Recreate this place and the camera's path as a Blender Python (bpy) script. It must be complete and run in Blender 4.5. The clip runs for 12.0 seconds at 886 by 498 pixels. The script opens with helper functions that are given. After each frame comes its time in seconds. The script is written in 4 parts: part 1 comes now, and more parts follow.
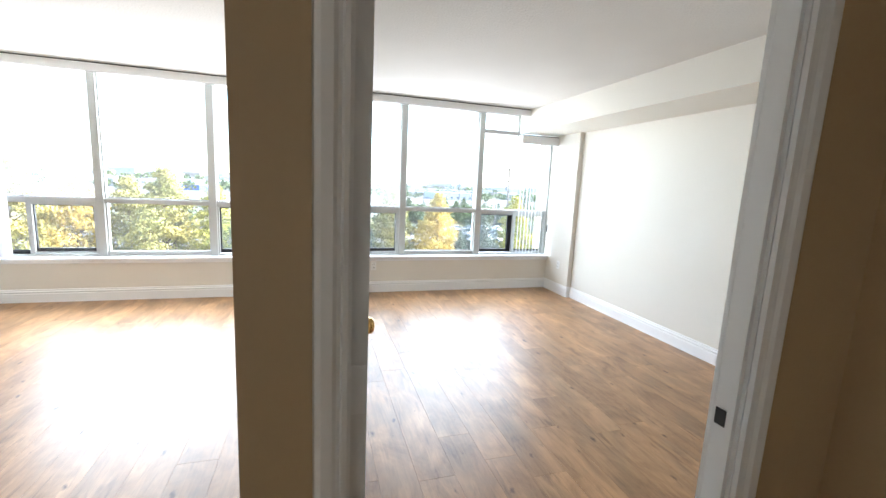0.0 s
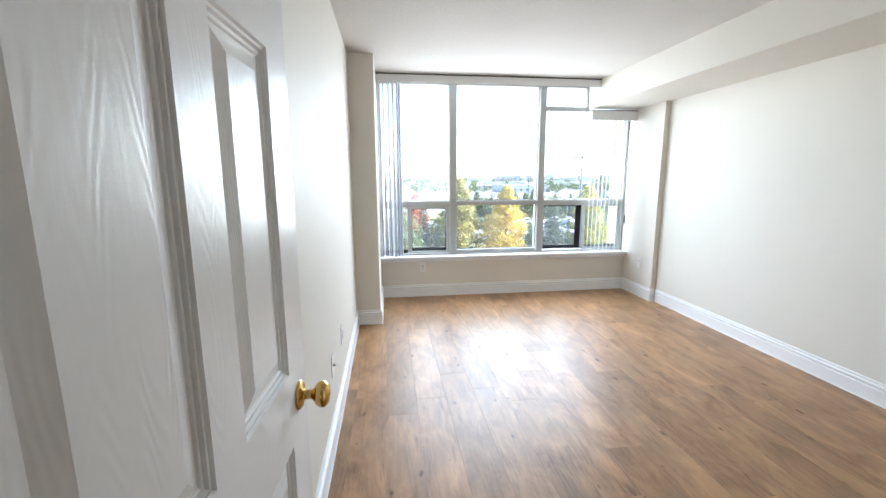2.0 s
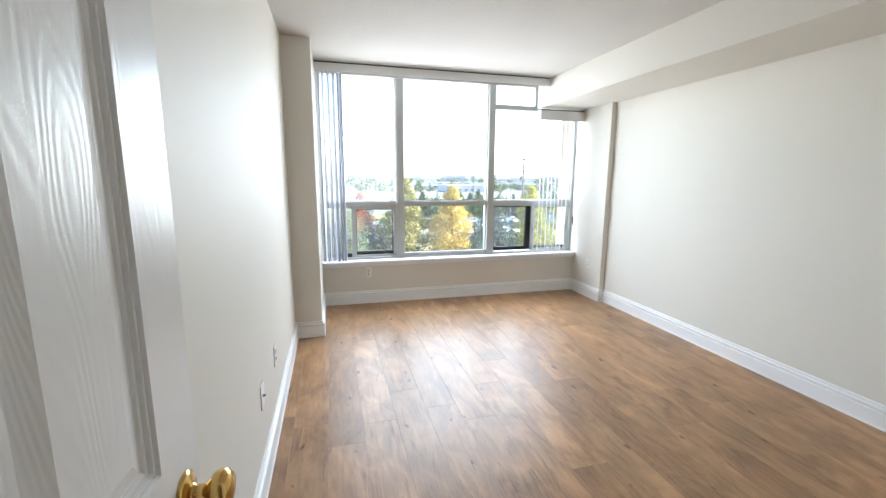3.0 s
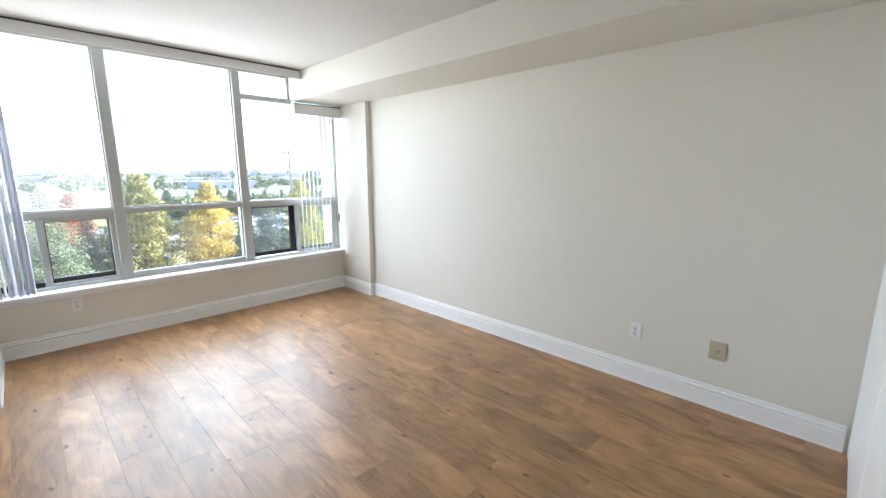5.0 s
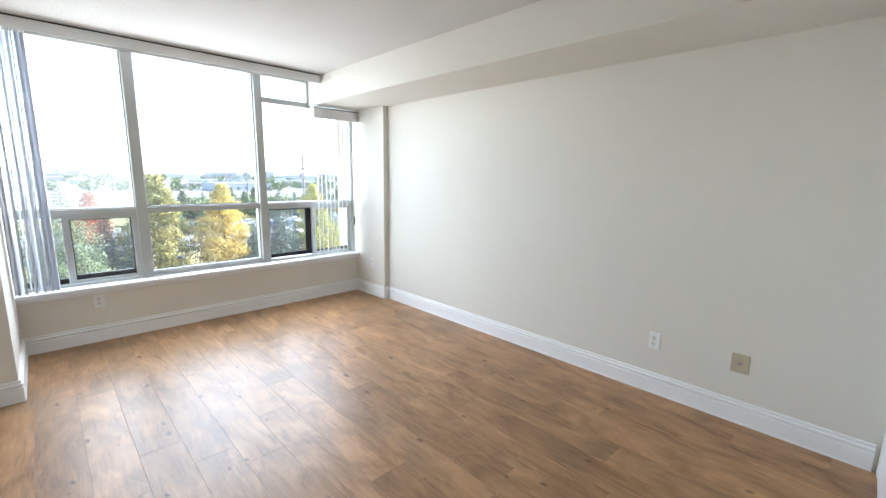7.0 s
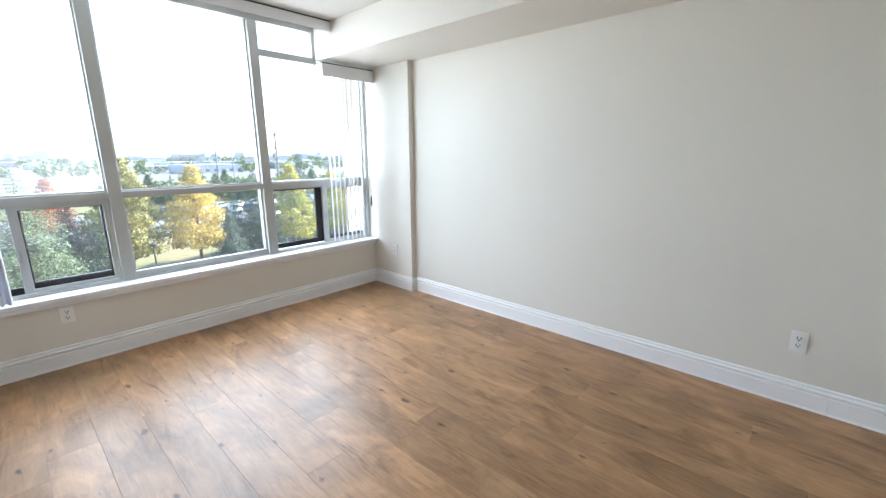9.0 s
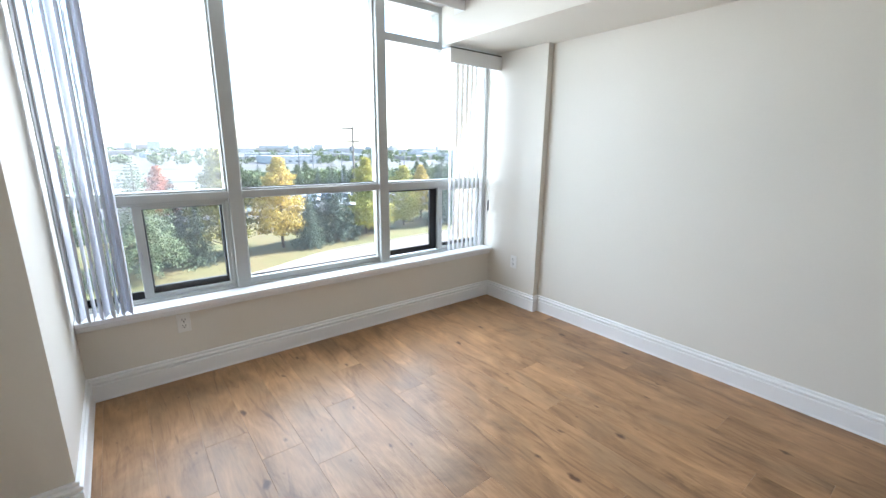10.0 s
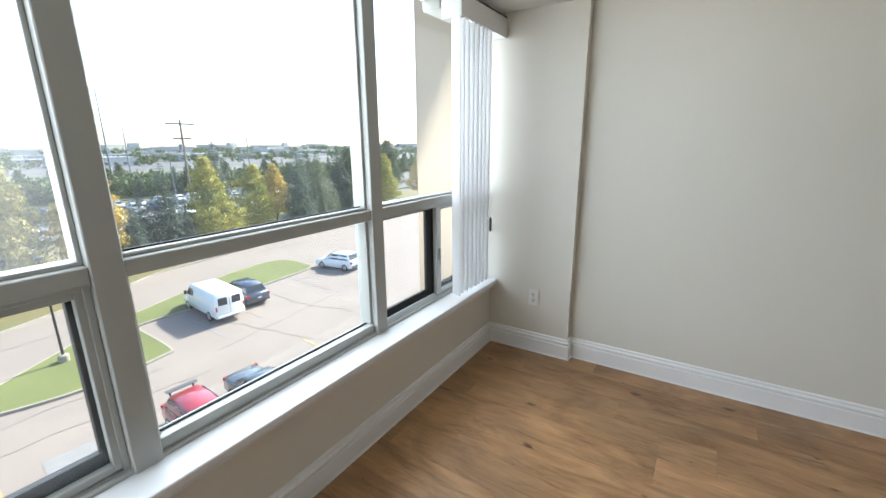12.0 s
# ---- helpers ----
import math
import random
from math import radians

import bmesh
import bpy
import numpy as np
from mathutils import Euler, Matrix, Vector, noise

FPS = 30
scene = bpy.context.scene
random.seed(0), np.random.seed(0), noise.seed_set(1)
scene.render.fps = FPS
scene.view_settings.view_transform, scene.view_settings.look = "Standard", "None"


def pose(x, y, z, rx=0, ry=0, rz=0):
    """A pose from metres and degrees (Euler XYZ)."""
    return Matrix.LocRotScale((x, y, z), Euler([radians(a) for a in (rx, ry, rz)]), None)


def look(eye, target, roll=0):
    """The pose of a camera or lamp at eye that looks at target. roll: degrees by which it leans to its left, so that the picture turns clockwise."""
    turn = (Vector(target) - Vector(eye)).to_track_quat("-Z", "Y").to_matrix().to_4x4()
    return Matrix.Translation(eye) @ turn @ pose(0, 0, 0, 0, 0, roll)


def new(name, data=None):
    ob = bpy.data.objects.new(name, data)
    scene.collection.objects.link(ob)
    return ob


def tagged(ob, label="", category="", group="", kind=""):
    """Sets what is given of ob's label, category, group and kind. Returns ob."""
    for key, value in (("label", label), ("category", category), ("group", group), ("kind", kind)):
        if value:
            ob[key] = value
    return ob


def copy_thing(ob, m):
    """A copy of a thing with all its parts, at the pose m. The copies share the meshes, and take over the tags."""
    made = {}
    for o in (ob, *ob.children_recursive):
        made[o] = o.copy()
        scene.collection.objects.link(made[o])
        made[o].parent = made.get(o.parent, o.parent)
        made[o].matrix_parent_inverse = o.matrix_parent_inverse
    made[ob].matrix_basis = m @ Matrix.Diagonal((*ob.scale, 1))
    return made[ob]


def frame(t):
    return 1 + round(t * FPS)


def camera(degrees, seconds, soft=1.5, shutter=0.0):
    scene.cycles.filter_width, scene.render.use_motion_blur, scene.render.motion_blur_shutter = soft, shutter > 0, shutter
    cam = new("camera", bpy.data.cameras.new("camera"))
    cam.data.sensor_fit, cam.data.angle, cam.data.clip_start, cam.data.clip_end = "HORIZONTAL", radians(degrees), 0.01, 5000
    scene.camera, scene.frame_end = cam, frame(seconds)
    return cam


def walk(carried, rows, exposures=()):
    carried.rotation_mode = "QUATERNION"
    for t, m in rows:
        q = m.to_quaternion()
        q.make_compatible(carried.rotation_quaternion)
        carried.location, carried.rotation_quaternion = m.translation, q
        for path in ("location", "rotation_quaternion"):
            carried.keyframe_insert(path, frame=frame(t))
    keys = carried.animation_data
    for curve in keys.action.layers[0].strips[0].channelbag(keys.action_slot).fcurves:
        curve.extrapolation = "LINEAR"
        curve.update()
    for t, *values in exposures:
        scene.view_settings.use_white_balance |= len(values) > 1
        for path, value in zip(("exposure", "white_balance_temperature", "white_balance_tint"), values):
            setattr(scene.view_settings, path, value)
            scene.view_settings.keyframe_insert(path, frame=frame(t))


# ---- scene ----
cam = camera(93.7, 12.0)
PATH = [
    (0, (0.1, -0.038, 1.418), (0.686, 1.85, 1.111), 2.7),
    (0.2, (0.189, 0.012, 1.407), (0.673, 1.931, 1.119), 2.9),
    (0.4, (0.276, 0.052, 1.407), (0.661, 1.996, 1.136), 2.7),
    (0.5, (0.313, 0.08, 1.404), (0.663, 2.032, 1.139), 3.1),
    (0.6, (0.357, 0.107, 1.41), (0.671, 2.063, 1.132), 3.3),
    (0.9, (0.438, 0.154, 1.406), (0.648, 2.117, 1.089), 2.9),
    (1, (0.453, 0.172, 1.4), (0.646, 2.137, 1.077), 2.8),
    (1.2, (0.472, 0.222, 1.391), (0.64, 2.197, 1.057), 2.2),
    (1.5, (0.467, 0.313, 1.393), (0.659, 2.276, 1.06), 1.0),
    (2, (0.426, 0.494, 1.381), (0.684, 2.455, 1.038), -0.2),
    (2.5, (0.427, 0.634, 1.379), (0.767, 2.584, 1.032), 0.1),
    (3, (0.445, 0.745, 1.372), (0.956, 2.649, 1.03), 0.4),
    (3.5, (0.453, 0.813, 1.399), (1.295, 2.594, 1.054), 0.6),
    (3.6, (0.469, 0.806, 1.396), (1.374, 2.557, 1.054), 0.4),
    (3.7, (0.475, 0.827, 1.396), (1.448, 2.542, 1.059), 0.3),
    (5.3, (0.585, 0.802, 1.419), (2.008, 2.16, 1.054), 0.2),
    (5.5, (0.564, 0.81, 1.428), (1.99, 2.166, 1.069), 0.3),
    (6, (0.572, 0.797, 1.411), (1.981, 2.174, 1.07), 0.3),
    (6.5, (0.56, 0.806, 1.439), (1.951, 2.198, 1.085), 0.5),
    (7, (0.538, 0.842, 1.404), (1.912, 2.255, 1.063), 0.9),
    (7.5, (0.579, 0.937, 1.382), (1.925, 2.373, 1.025), 1.4),
    (7.7, (0.583, 1.02, 1.378), (1.959, 2.426, 1.018), 1.1),
    (9.3, (0.612, 1.939, 1.335), (2.041, 3.263, 0.882), -0.3),
    (9.5, (0.599, 2.092, 1.349), (1.946, 3.499, 0.897), -0.4),
    (9.8, (0.602, 2.327, 1.379), (1.848, 3.816, 0.9), -0.2),
    (10, (0.601, 2.465, 1.366), (1.801, 3.995, 0.897), 0.6),
    (10.5, (0.627, 2.89, 1.404), (1.823, 4.43, 0.956), -0.0),
    (11, (0.66, 3.267, 1.357), (1.912, 4.765, 0.92), 0.9),
    (11.5, (0.73, 3.638, 1.362), (2.11, 5.01, 0.902), 1.2),
    (11.6, (0.748, 3.741, 1.364), (2.18, 5.057, 0.895), 0.7),
    (12, (0.771, 3.997, 1.394), (2.407, 5.039, 0.903), -0.5),
]
EXPOSURES = [(0.0, 3.70, 5800, 9), (0.5, 3.66, 5850, 9), (1.0, 3.76, 5800, 9), (1.5, 3.64, 5700, 9), (3.5, 3.35, 5850, 9), (6.5, 3.36, 5800, 9), (9.5, 3.2, 5650, 9), (10.5, 2.93, 5750, 9), (11.5, 2.58, 5950, 9), (12.0, 2.46, 6000, 8)]
walk(cam, [(t, look(eye, target, roll)) for t, eye, target, roll in PATH], EXPOSURES)

# ---- world, sun, exposure ----
SUN_ELEV, SUN_AZ = 38.0, 91.0      # degrees; azimuth of the sun counted from +y towards +x
world = bpy.data.worlds.new("sky")
world.use_nodes = True
scene.world = world
_nt = world.node_tree
_sky = _nt.nodes.new("ShaderNodeTexSky")
_sky.sky_type = 'NISHITA'
_sky.sun_disc = False
_sky.sun_elevation = radians(SUN_ELEV)
_sky.sun_rotation = radians(SUN_AZ)
_sky.air_density = 1.0
_sky.dust_density = 1.5
_sky.ozone_density = 1.0
_nt.nodes["Background"].inputs["Strength"].default_value = 0.10
_nt.links.new(_sky.outputs["Color"], _nt.nodes["Background"].inputs["Color"])

sun_data = bpy.data.lights.new("sun", 'SUN')
sun_data.energy = 2.9
sun_data.angle = radians(3.0)
sun_data.color = (1.0, 0.93, 0.83)
sun = new("sun", sun_data)
_sd = Vector((math.sin(radians(SUN_AZ)) * math.cos(radians(SUN_ELEV)), math.cos(radians(SUN_AZ)) * math.cos(radians(SUN_ELEV)), math.sin(radians(SUN_ELEV))))
sun.matrix_world = look(_sd * 100, (0, 0, 0))

for wx0, wx1 in ((0.40, 3.28), (-3.08, -0.06)):
    lamp = bpy.data.lights.new("sky_opening", 'AREA')
    lamp.shape, lamp.size, lamp.size_y = 'RECTANGLE', wx1 - wx0, 1.80
    lamp.energy = 16.5 if wx0 > 0 else 25.0
    lamp.color = (1.0, 0.99, 0.975)
    new("sky_opening", lamp).matrix_world = look(((wx0 + wx1) / 2, 5.92, 1.55), ((wx0 + wx1) / 2, 3.92, 0.45))

# ---- materials ----


def mat(name, color, rough=0.6, metal=0.0, tone=0.06, scale=3.0, fine=60.0, bump=0.0, bump_scale=150.0, stretch=(1, 1, 1), spread=0.0, color2=None, coat=0.0, transmission=0.0):
    """A painted or natural surface: base colour with broad and fine variation, fine relief, and an optional spread between alike pieces."""
    m = bpy.data.materials.new(name)
    m.use_nodes = True
    nt = m.node_tree
    b = nt.nodes["Principled BSDF"]
    tc = nt.nodes.new("ShaderNodeTexCoord")
    mp = nt.nodes.new("ShaderNodeMapping")
    mp.inputs["Scale"].default_value = stretch
    nt.links.new(tc.outputs["Object"], mp.inputs["Vector"])
    n1 = nt.nodes.new("ShaderNodeTexNoise")
    n1.inputs["Scale"].default_value = scale
    n1.inputs["Detail"].default_value = 4
    n2 = nt.nodes.new("ShaderNodeTexNoise")
    n2.inputs["Scale"].default_value = fine
    n2.inputs["Detail"].default_value = 6
    for n in (n1, n2):
        nt.links.new(mp.outputs["Vector"], n.inputs["Vector"])
    c2 = color2 or tuple(max(0.0, c * (1 - 2.2 * tone)) for c in color)
    mix = nt.nodes.new("ShaderNodeMix")
    mix.data_type = 'RGBA'
    mix.inputs["A"].default_value = (*color, 1)
    mix.inputs["B"].default_value = (*c2, 1)
    add = nt.nodes.new("ShaderNodeMath")
    add.operation = 'MULTIPLY_ADD'
    add.inputs[1].default_value = 0.6
    nt.links.new(n2.outputs["Fac"], add.inputs[0])
    half = nt.nodes.new("ShaderNodeMath")
    half.operation = 'MULTIPLY_ADD'
    half.inputs[1].default_value = 1.6
    half.inputs[2].default_value = -0.6
    nt.links.new(n1.outputs["Fac"], half.inputs[0])
    nt.links.new(half.outputs[0], add.inputs[2])
    clamp = nt.nodes.new("ShaderNodeClamp")
    nt.links.new(add.outputs[0], clamp.inputs["Value"])
    nt.links.new(clamp.outputs[0], mix.inputs["Factor"])
    out = mix.outputs["Result"]
    if spread:
        info = nt.nodes.new("ShaderNodeObjectInfo")
        mr = nt.nodes.new("ShaderNodeMapRange")
        mr.inputs["To Min"].default_value = 1 - spread
        mr.inputs["To Max"].default_value = 1 + spread
        nt.links.new(info.outputs["Random"], mr.inputs["Value"])
        hsv = nt.nodes.new("ShaderNodeHueSaturation")
        nt.links.new(mr.outputs["Result"], hsv.inputs["Value"])
        nt.links.new(out, hsv.inputs["Color"])
        out = hsv.outputs["Color"]
    nt.links.new(out, b.inputs["Base Color"])
    b.inputs["Roughness"].default_value = rough
    b.inputs["Metallic"].default_value = metal
    b.inputs["Coat Weight"].default_value = coat
    b.inputs["Transmission Weight"].default_value = transmission
    if bump:
        n3 = nt.nodes.new("ShaderNodeTexNoise")
        n3.inputs["Scale"].default_value = bump_scale
        n3.inputs["Detail"].default_value = 3
        nt.links.new(mp.outputs["Vector"], n3.inputs["Vector"])
        bp = nt.nodes.new("ShaderNodeBump")
        bp.inputs["Strength"].default_value = bump
        bp.inputs["Distance"].default_value = 0.004
        nt.links.new(n3.outputs["Fac"], bp.inputs["Height"])
        nt.links.new(bp.outputs["Normal"], b.inputs["Normal"])
    return m


def glass_material(name, dust_haze):
    """Clear glass whose dusty film scatters daylight and stands in for outdoor haze."""
    m = bpy.data.materials.new(name)
    m.use_nodes = True
    nt = m.node_tree
    nt.nodes.remove(nt.nodes["Principled BSDF"])
    tr = nt.nodes.new("ShaderNodeBsdfTransparent")
    tr.inputs["Color"].default_value = (0.96, 0.985, 0.97, 1)
    gl = nt.nodes.new("ShaderNodeBsdfGlossy")
    gl.inputs["Roughness"].default_value = 0.0
    lw = nt.nodes.new("ShaderNodeLayerWeight")
    lw.inputs["Blend"].default_value = 0.5
    pw = nt.nodes.new("ShaderNodeMath")
    pw.operation = 'POWER'
    pw.inputs[1].default_value = 4.0
    nt.links.new(lw.outputs["Facing"], pw.inputs[0])
    fr = nt.nodes.new("ShaderNodeMath")
    fr.operation = 'MULTIPLY_ADD'
    fr.inputs[1].default_value = 0.45
    fr.inputs[2].default_value = 0.03
    nt.links.new(pw.outputs[0], fr.inputs[0])
    mx = nt.nodes.new("ShaderNodeMixShader")
    nt.links.new(fr.outputs[0], mx.inputs[0])
    nt.links.new(tr.outputs[0], mx.inputs[1])
    nt.links.new(gl.outputs[0], mx.inputs[2])
    film = nt.nodes.new("ShaderNodeBsdfTranslucent")
    film.inputs["Color"].default_value = (0.9, 0.9, 0.9, 1)
    tc = nt.nodes.new("ShaderNodeTexCoord")
    nz = nt.nodes.new("ShaderNodeTexNoise")
    nz.inputs["Scale"].default_value = 1.7
    nz.inputs["Detail"].default_value = 5
    nt.links.new(tc.outputs["Object"], nz.inputs["Vector"])
    dm = nt.nodes.new("ShaderNodeMapRange")
    dm.inputs["From Min"].default_value = 0.3
    dm.inputs["From Max"].default_value = 0.7
    dm.inputs["To Min"].default_value = dust_haze * .55
    dm.inputs["To Max"].default_value = dust_haze * 1.45
    nt.links.new(nz.outputs["Fac"], dm.inputs["Value"])
    mf = nt.nodes.new("ShaderNodeMixShader")
    nt.links.new(dm.outputs["Result"], mf.inputs[0])
    nt.links.new(mx.outputs[0], mf.inputs[1])
    nt.links.new(film.outputs[0], mf.inputs[2])
    nt.links.new(mf.outputs[0], nt.nodes["Material Output"].inputs["Surface"])
    return m


def floor_material():
    """Oak laminate: each board takes its own tone and its own stretch of grain, with knots and dark streaks."""
    m = bpy.data.materials.new("oak laminate")
    m.use_nodes = True
    nt = m.node_tree
    L = nt.links.new
    b = nt.nodes["Principled BSDF"]
    info = nt.nodes.new("ShaderNodeObjectInfo")
    tc = nt.nodes.new("ShaderNodeTexCoord")
    off = nt.nodes.new("ShaderNodeVectorMath")
    off.operation = 'SCALE'
    off.inputs[0].default_value = (7.3, 31.7, 13.1)
    L(info.outputs["Random"], off.inputs["Scale"])
    add = nt.nodes.new("ShaderNodeVectorMath")
    L(tc.outputs["Object"], add.inputs[0])
    L(off.outputs[0], add.inputs[1])

    def noise_tex(scale, stretch, detail=5, rough=0.55, distortion=0.0):
        mp = nt.nodes.new("ShaderNodeMapping")
        mp.inputs["Scale"].default_value = stretch
        L(add.outputs[0], mp.inputs["Vector"])
        n = nt.nodes.new("ShaderNodeTexNoise")
        n.inputs["Scale"].default_value = scale
        n.inputs["Detail"].default_value = detail
        n.inputs["Roughness"].default_value = rough
        n.inputs["Distortion"].default_value = distortion
        L(mp.outputs[0], n.inputs["Vector"])
        return n.outputs["Fac"], mp
    grain, _ = noise_tex(1.0, (42, 3.6, 1), 6, 0.66, 1.0)
    broad, _ = noise_tex(1.0, (4.2, 1.9, 1), 4, 0.6, 1.5)
    streak, _ = noise_tex(1.0, (14, 1.7, 1), 4, 0.6, 1.8)
    greyed, _ = noise_tex(1.0, (4.6, 2.6, 1), 3, 0.5, 0.8)
    ramp = nt.nodes.new("ShaderNodeValToRGB")
    ramp.color_ramp.elements[0].position = 0.32
    ramp.color_ramp.elements[0].color = (0.165, 0.084, 0.034, 1)
    ramp.color_ramp.elements[1].position = 0.68
    ramp.color_ramp.elements[1].color = (0.515, 0.300, 0.143, 1)
    mix0 = nt.nodes.new("ShaderNodeMath")
    mix0.operation = 'MULTIPLY_ADD'
    mix0.inputs[1].default_value = 0.36
    L(grain, mix0.inputs[0])
    sc = nt.nodes.new("ShaderNodeMath")
    sc.operation = 'MULTIPLY'
    sc.inputs[1].default_value = 0.68
    L(broad, sc.inputs[0])
    L(sc.outputs[0], mix0.inputs[2])
    L(mix0.outputs[0], ramp.inputs["Fac"])
    # dark mineral streaks
    st = nt.nodes.new("ShaderNodeMapRange")
    st.inputs["From Min"].default_value = 0.57
    st.inputs["From Max"].default_value = 0.72
    L(streak, st.inputs["Value"])
    dk = nt.nodes.new("ShaderNodeMix")
    dk.data_type = 'RGBA'
    dk.inputs["B"].default_value = (0.10, 0.05, 0.024, 1)
    s2 = nt.nodes.new("ShaderNodeMath")
    s2.operation = 'MULTIPLY'
    s2.inputs[1].default_value = 0.55
    L(st.outputs[0], s2.inputs[0])
    L(s2.outputs[0], dk.inputs["Factor"])
    gm = nt.nodes.new("ShaderNodeMapRange")
    gm.inputs["From Min"].default_value = 0.46
    gm.inputs["From Max"].default_value = 0.68
    gm.inputs["To Max"].default_value = 0.40
    L(greyed, gm.inputs["Value"])
    gx = nt.nodes.new("ShaderNodeMix")
    gx.data_type = 'RGBA'
    gx.inputs["B"].default_value = (0.225, 0.158, 0.092, 1)
    L(gm.outputs[0], gx.inputs["Factor"])
    L(ramp.outputs["Color"], gx.inputs["A"])
    L(gx.outputs["Result"], dk.inputs["A"])
    # knots
    mpv = nt.nodes.new("ShaderNodeMapping")
    mpv.inputs["Scale"].default_value = (7.0, 3.2, 1)
    warp = nt.nodes.new("ShaderNodeTexNoise")
    warp.inputs["Scale"].default_value = 22.0
    warp.inputs["Detail"].default_value = 2
    L(add.outputs[0], warp.inputs["Vector"])
    bend = nt.nodes.new("ShaderNodeVectorMath")
    bend.operation = 'SCALE'
    bend.inputs["Scale"].default_value = 0.03
    L(warp.outputs["Color"], bend.inputs[0])
    bent = nt.nodes.new("ShaderNodeVectorMath")
    L(add.outputs[0], bent.inputs[0])
    L(bend.outputs[0], bent.inputs[1])
    L(bent.outputs[0], mpv.inputs["Vector"])
    vor = nt.nodes.new("ShaderNodeTexVoronoi")
    vor.voronoi_dimensions = '2D'
    vor.inputs["Scale"].default_value = 1.0
    L(mpv.outputs[0], vor.inputs["Vector"])
    sep = nt.nodes.new("ShaderNodeSeparateColor")
    L(vor.outputs["Color"], sep.inputs["Color"])
    size = nt.nodes.new("ShaderNodeMath")
    size.operation = 'POWER'
    size.inputs[1].default_value = 3.0
    L(sep.outputs["Red"], size.inputs[0])
    edge = nt.nodes.new("ShaderNodeMath")
    edge.operation = 'MULTIPLY_ADD'
    edge.inputs[1].default_value = -0.12
    L(size.outputs[0], edge.inputs[0])
    L(vor.outputs["Distance"], edge.inputs[2])
    kn = nt.nodes.new("ShaderNodeMapRange")
    kn.inputs["From Min"].default_value = 0.015
    kn.inputs["From Max"].default_value = -0.06
    L(edge.outputs[0], kn.inputs["Value"])
    k2 = nt.nodes.new("ShaderNodeMath")
    k2.operation = 'MULTIPLY'
    k2.inputs[1].default_value = 0.88
    L(kn.outputs[0], k2.inputs[0])
    dk2 = nt.nodes.new("ShaderNodeMix")
    dk2.data_type = 'RGBA'
    dk2.inputs["B"].default_value = (0.07, 0.032, 0.015, 1)
    L(k2.outputs[0], dk2.inputs["Factor"])
    L(dk.outputs["Result"], dk2.inputs["A"])
    mr = nt.nodes.new("ShaderNodeMapRange")
    mr.inputs["To Min"].default_value = 0.84
    mr.inputs["To Max"].default_value = 1.13
    L(info.outputs["Random"], mr.inputs["Value"])
    hsv = nt.nodes.new("ShaderNodeHueSaturation")
    L(mr.outputs[0], hsv.inputs["Value"])
    L(dk2.outputs["Result"], hsv.inputs["Color"])
    L(hsv.outputs["Color"], b.inputs["Base Color"])
    rr = nt.nodes.new("ShaderNodeMapRange")
    rr.inputs["To Min"].default_value = 0.30
    rr.inputs["To Max"].default_value = 0.42
    b.inputs["Specular IOR Level"].default_value = 0.43
    L(grain, rr.inputs["Value"])
    L(rr.outputs[0], b.inputs["Roughness"])
    bp = nt.nodes.new("ShaderNodeBump")
    bp.inputs["Strength"].default_value = 0.12
    bp.inputs["Distance"].default_value = 0.002
    L(grain, bp.inputs["Height"])
    L(bp.outputs["Normal"], b.inputs["Normal"])
    return m


def door_material():
    """White semi-gloss paint over a skin moulded with wavy wood grain."""
    m = mat("white moulded door paint", (0.84, 0.842, 0.835), 0.27, tone=0.02, fine=30)
    nt = m.node_tree
    tc = nt.nodes.new("ShaderNodeTexCoord")
    height = None
    for scale, bands, amount in (((6.0, 6.0, 1.3), 230.0, .38), ((120.0, 120.0, 5.0), 0.0, 1.2)):
        mp = nt.nodes.new("ShaderNodeMapping")
        mp.inputs["Scale"].default_value = scale
        nt.links.new(tc.outputs["Object"], mp.inputs["Vector"])
        n = nt.nodes.new("ShaderNodeTexNoise")
        n.inputs["Scale"].default_value = 1.0
        n.inputs["Detail"].default_value = 2.2 if bands else 3
        nt.links.new(mp.outputs["Vector"], n.inputs["Vector"])
        value = n.outputs["Fac"]
        if bands:
            k = nt.nodes.new("ShaderNodeMath")
            k.operation = 'MULTIPLY'
            k.inputs[1].default_value = bands
            nt.links.new(value, k.inputs[0])
            sn = nt.nodes.new("ShaderNodeMath")
            sn.operation = 'SINE'
            nt.links.new(k.outputs[0], sn.inputs[0])
            value = sn.outputs[0]
        ad = nt.nodes.new("ShaderNodeMath")
        ad.operation = 'MULTIPLY_ADD'
        ad.inputs[1].default_value = amount
        nt.links.new(value, ad.inputs[0])
        if height:
            nt.links.new(height, ad.inputs[2])
        height = ad.outputs[0]
    bp = nt.nodes.new("ShaderNodeBump")
    bp.inputs["Strength"].default_value = 0.26
    bp.inputs["Distance"].default_value = 0.0006
    nt.links.new(height, bp.inputs["Height"])
    nt.links.new(bp.outputs["Normal"], nt.nodes["Principled BSDF"].inputs["Normal"])
    return m


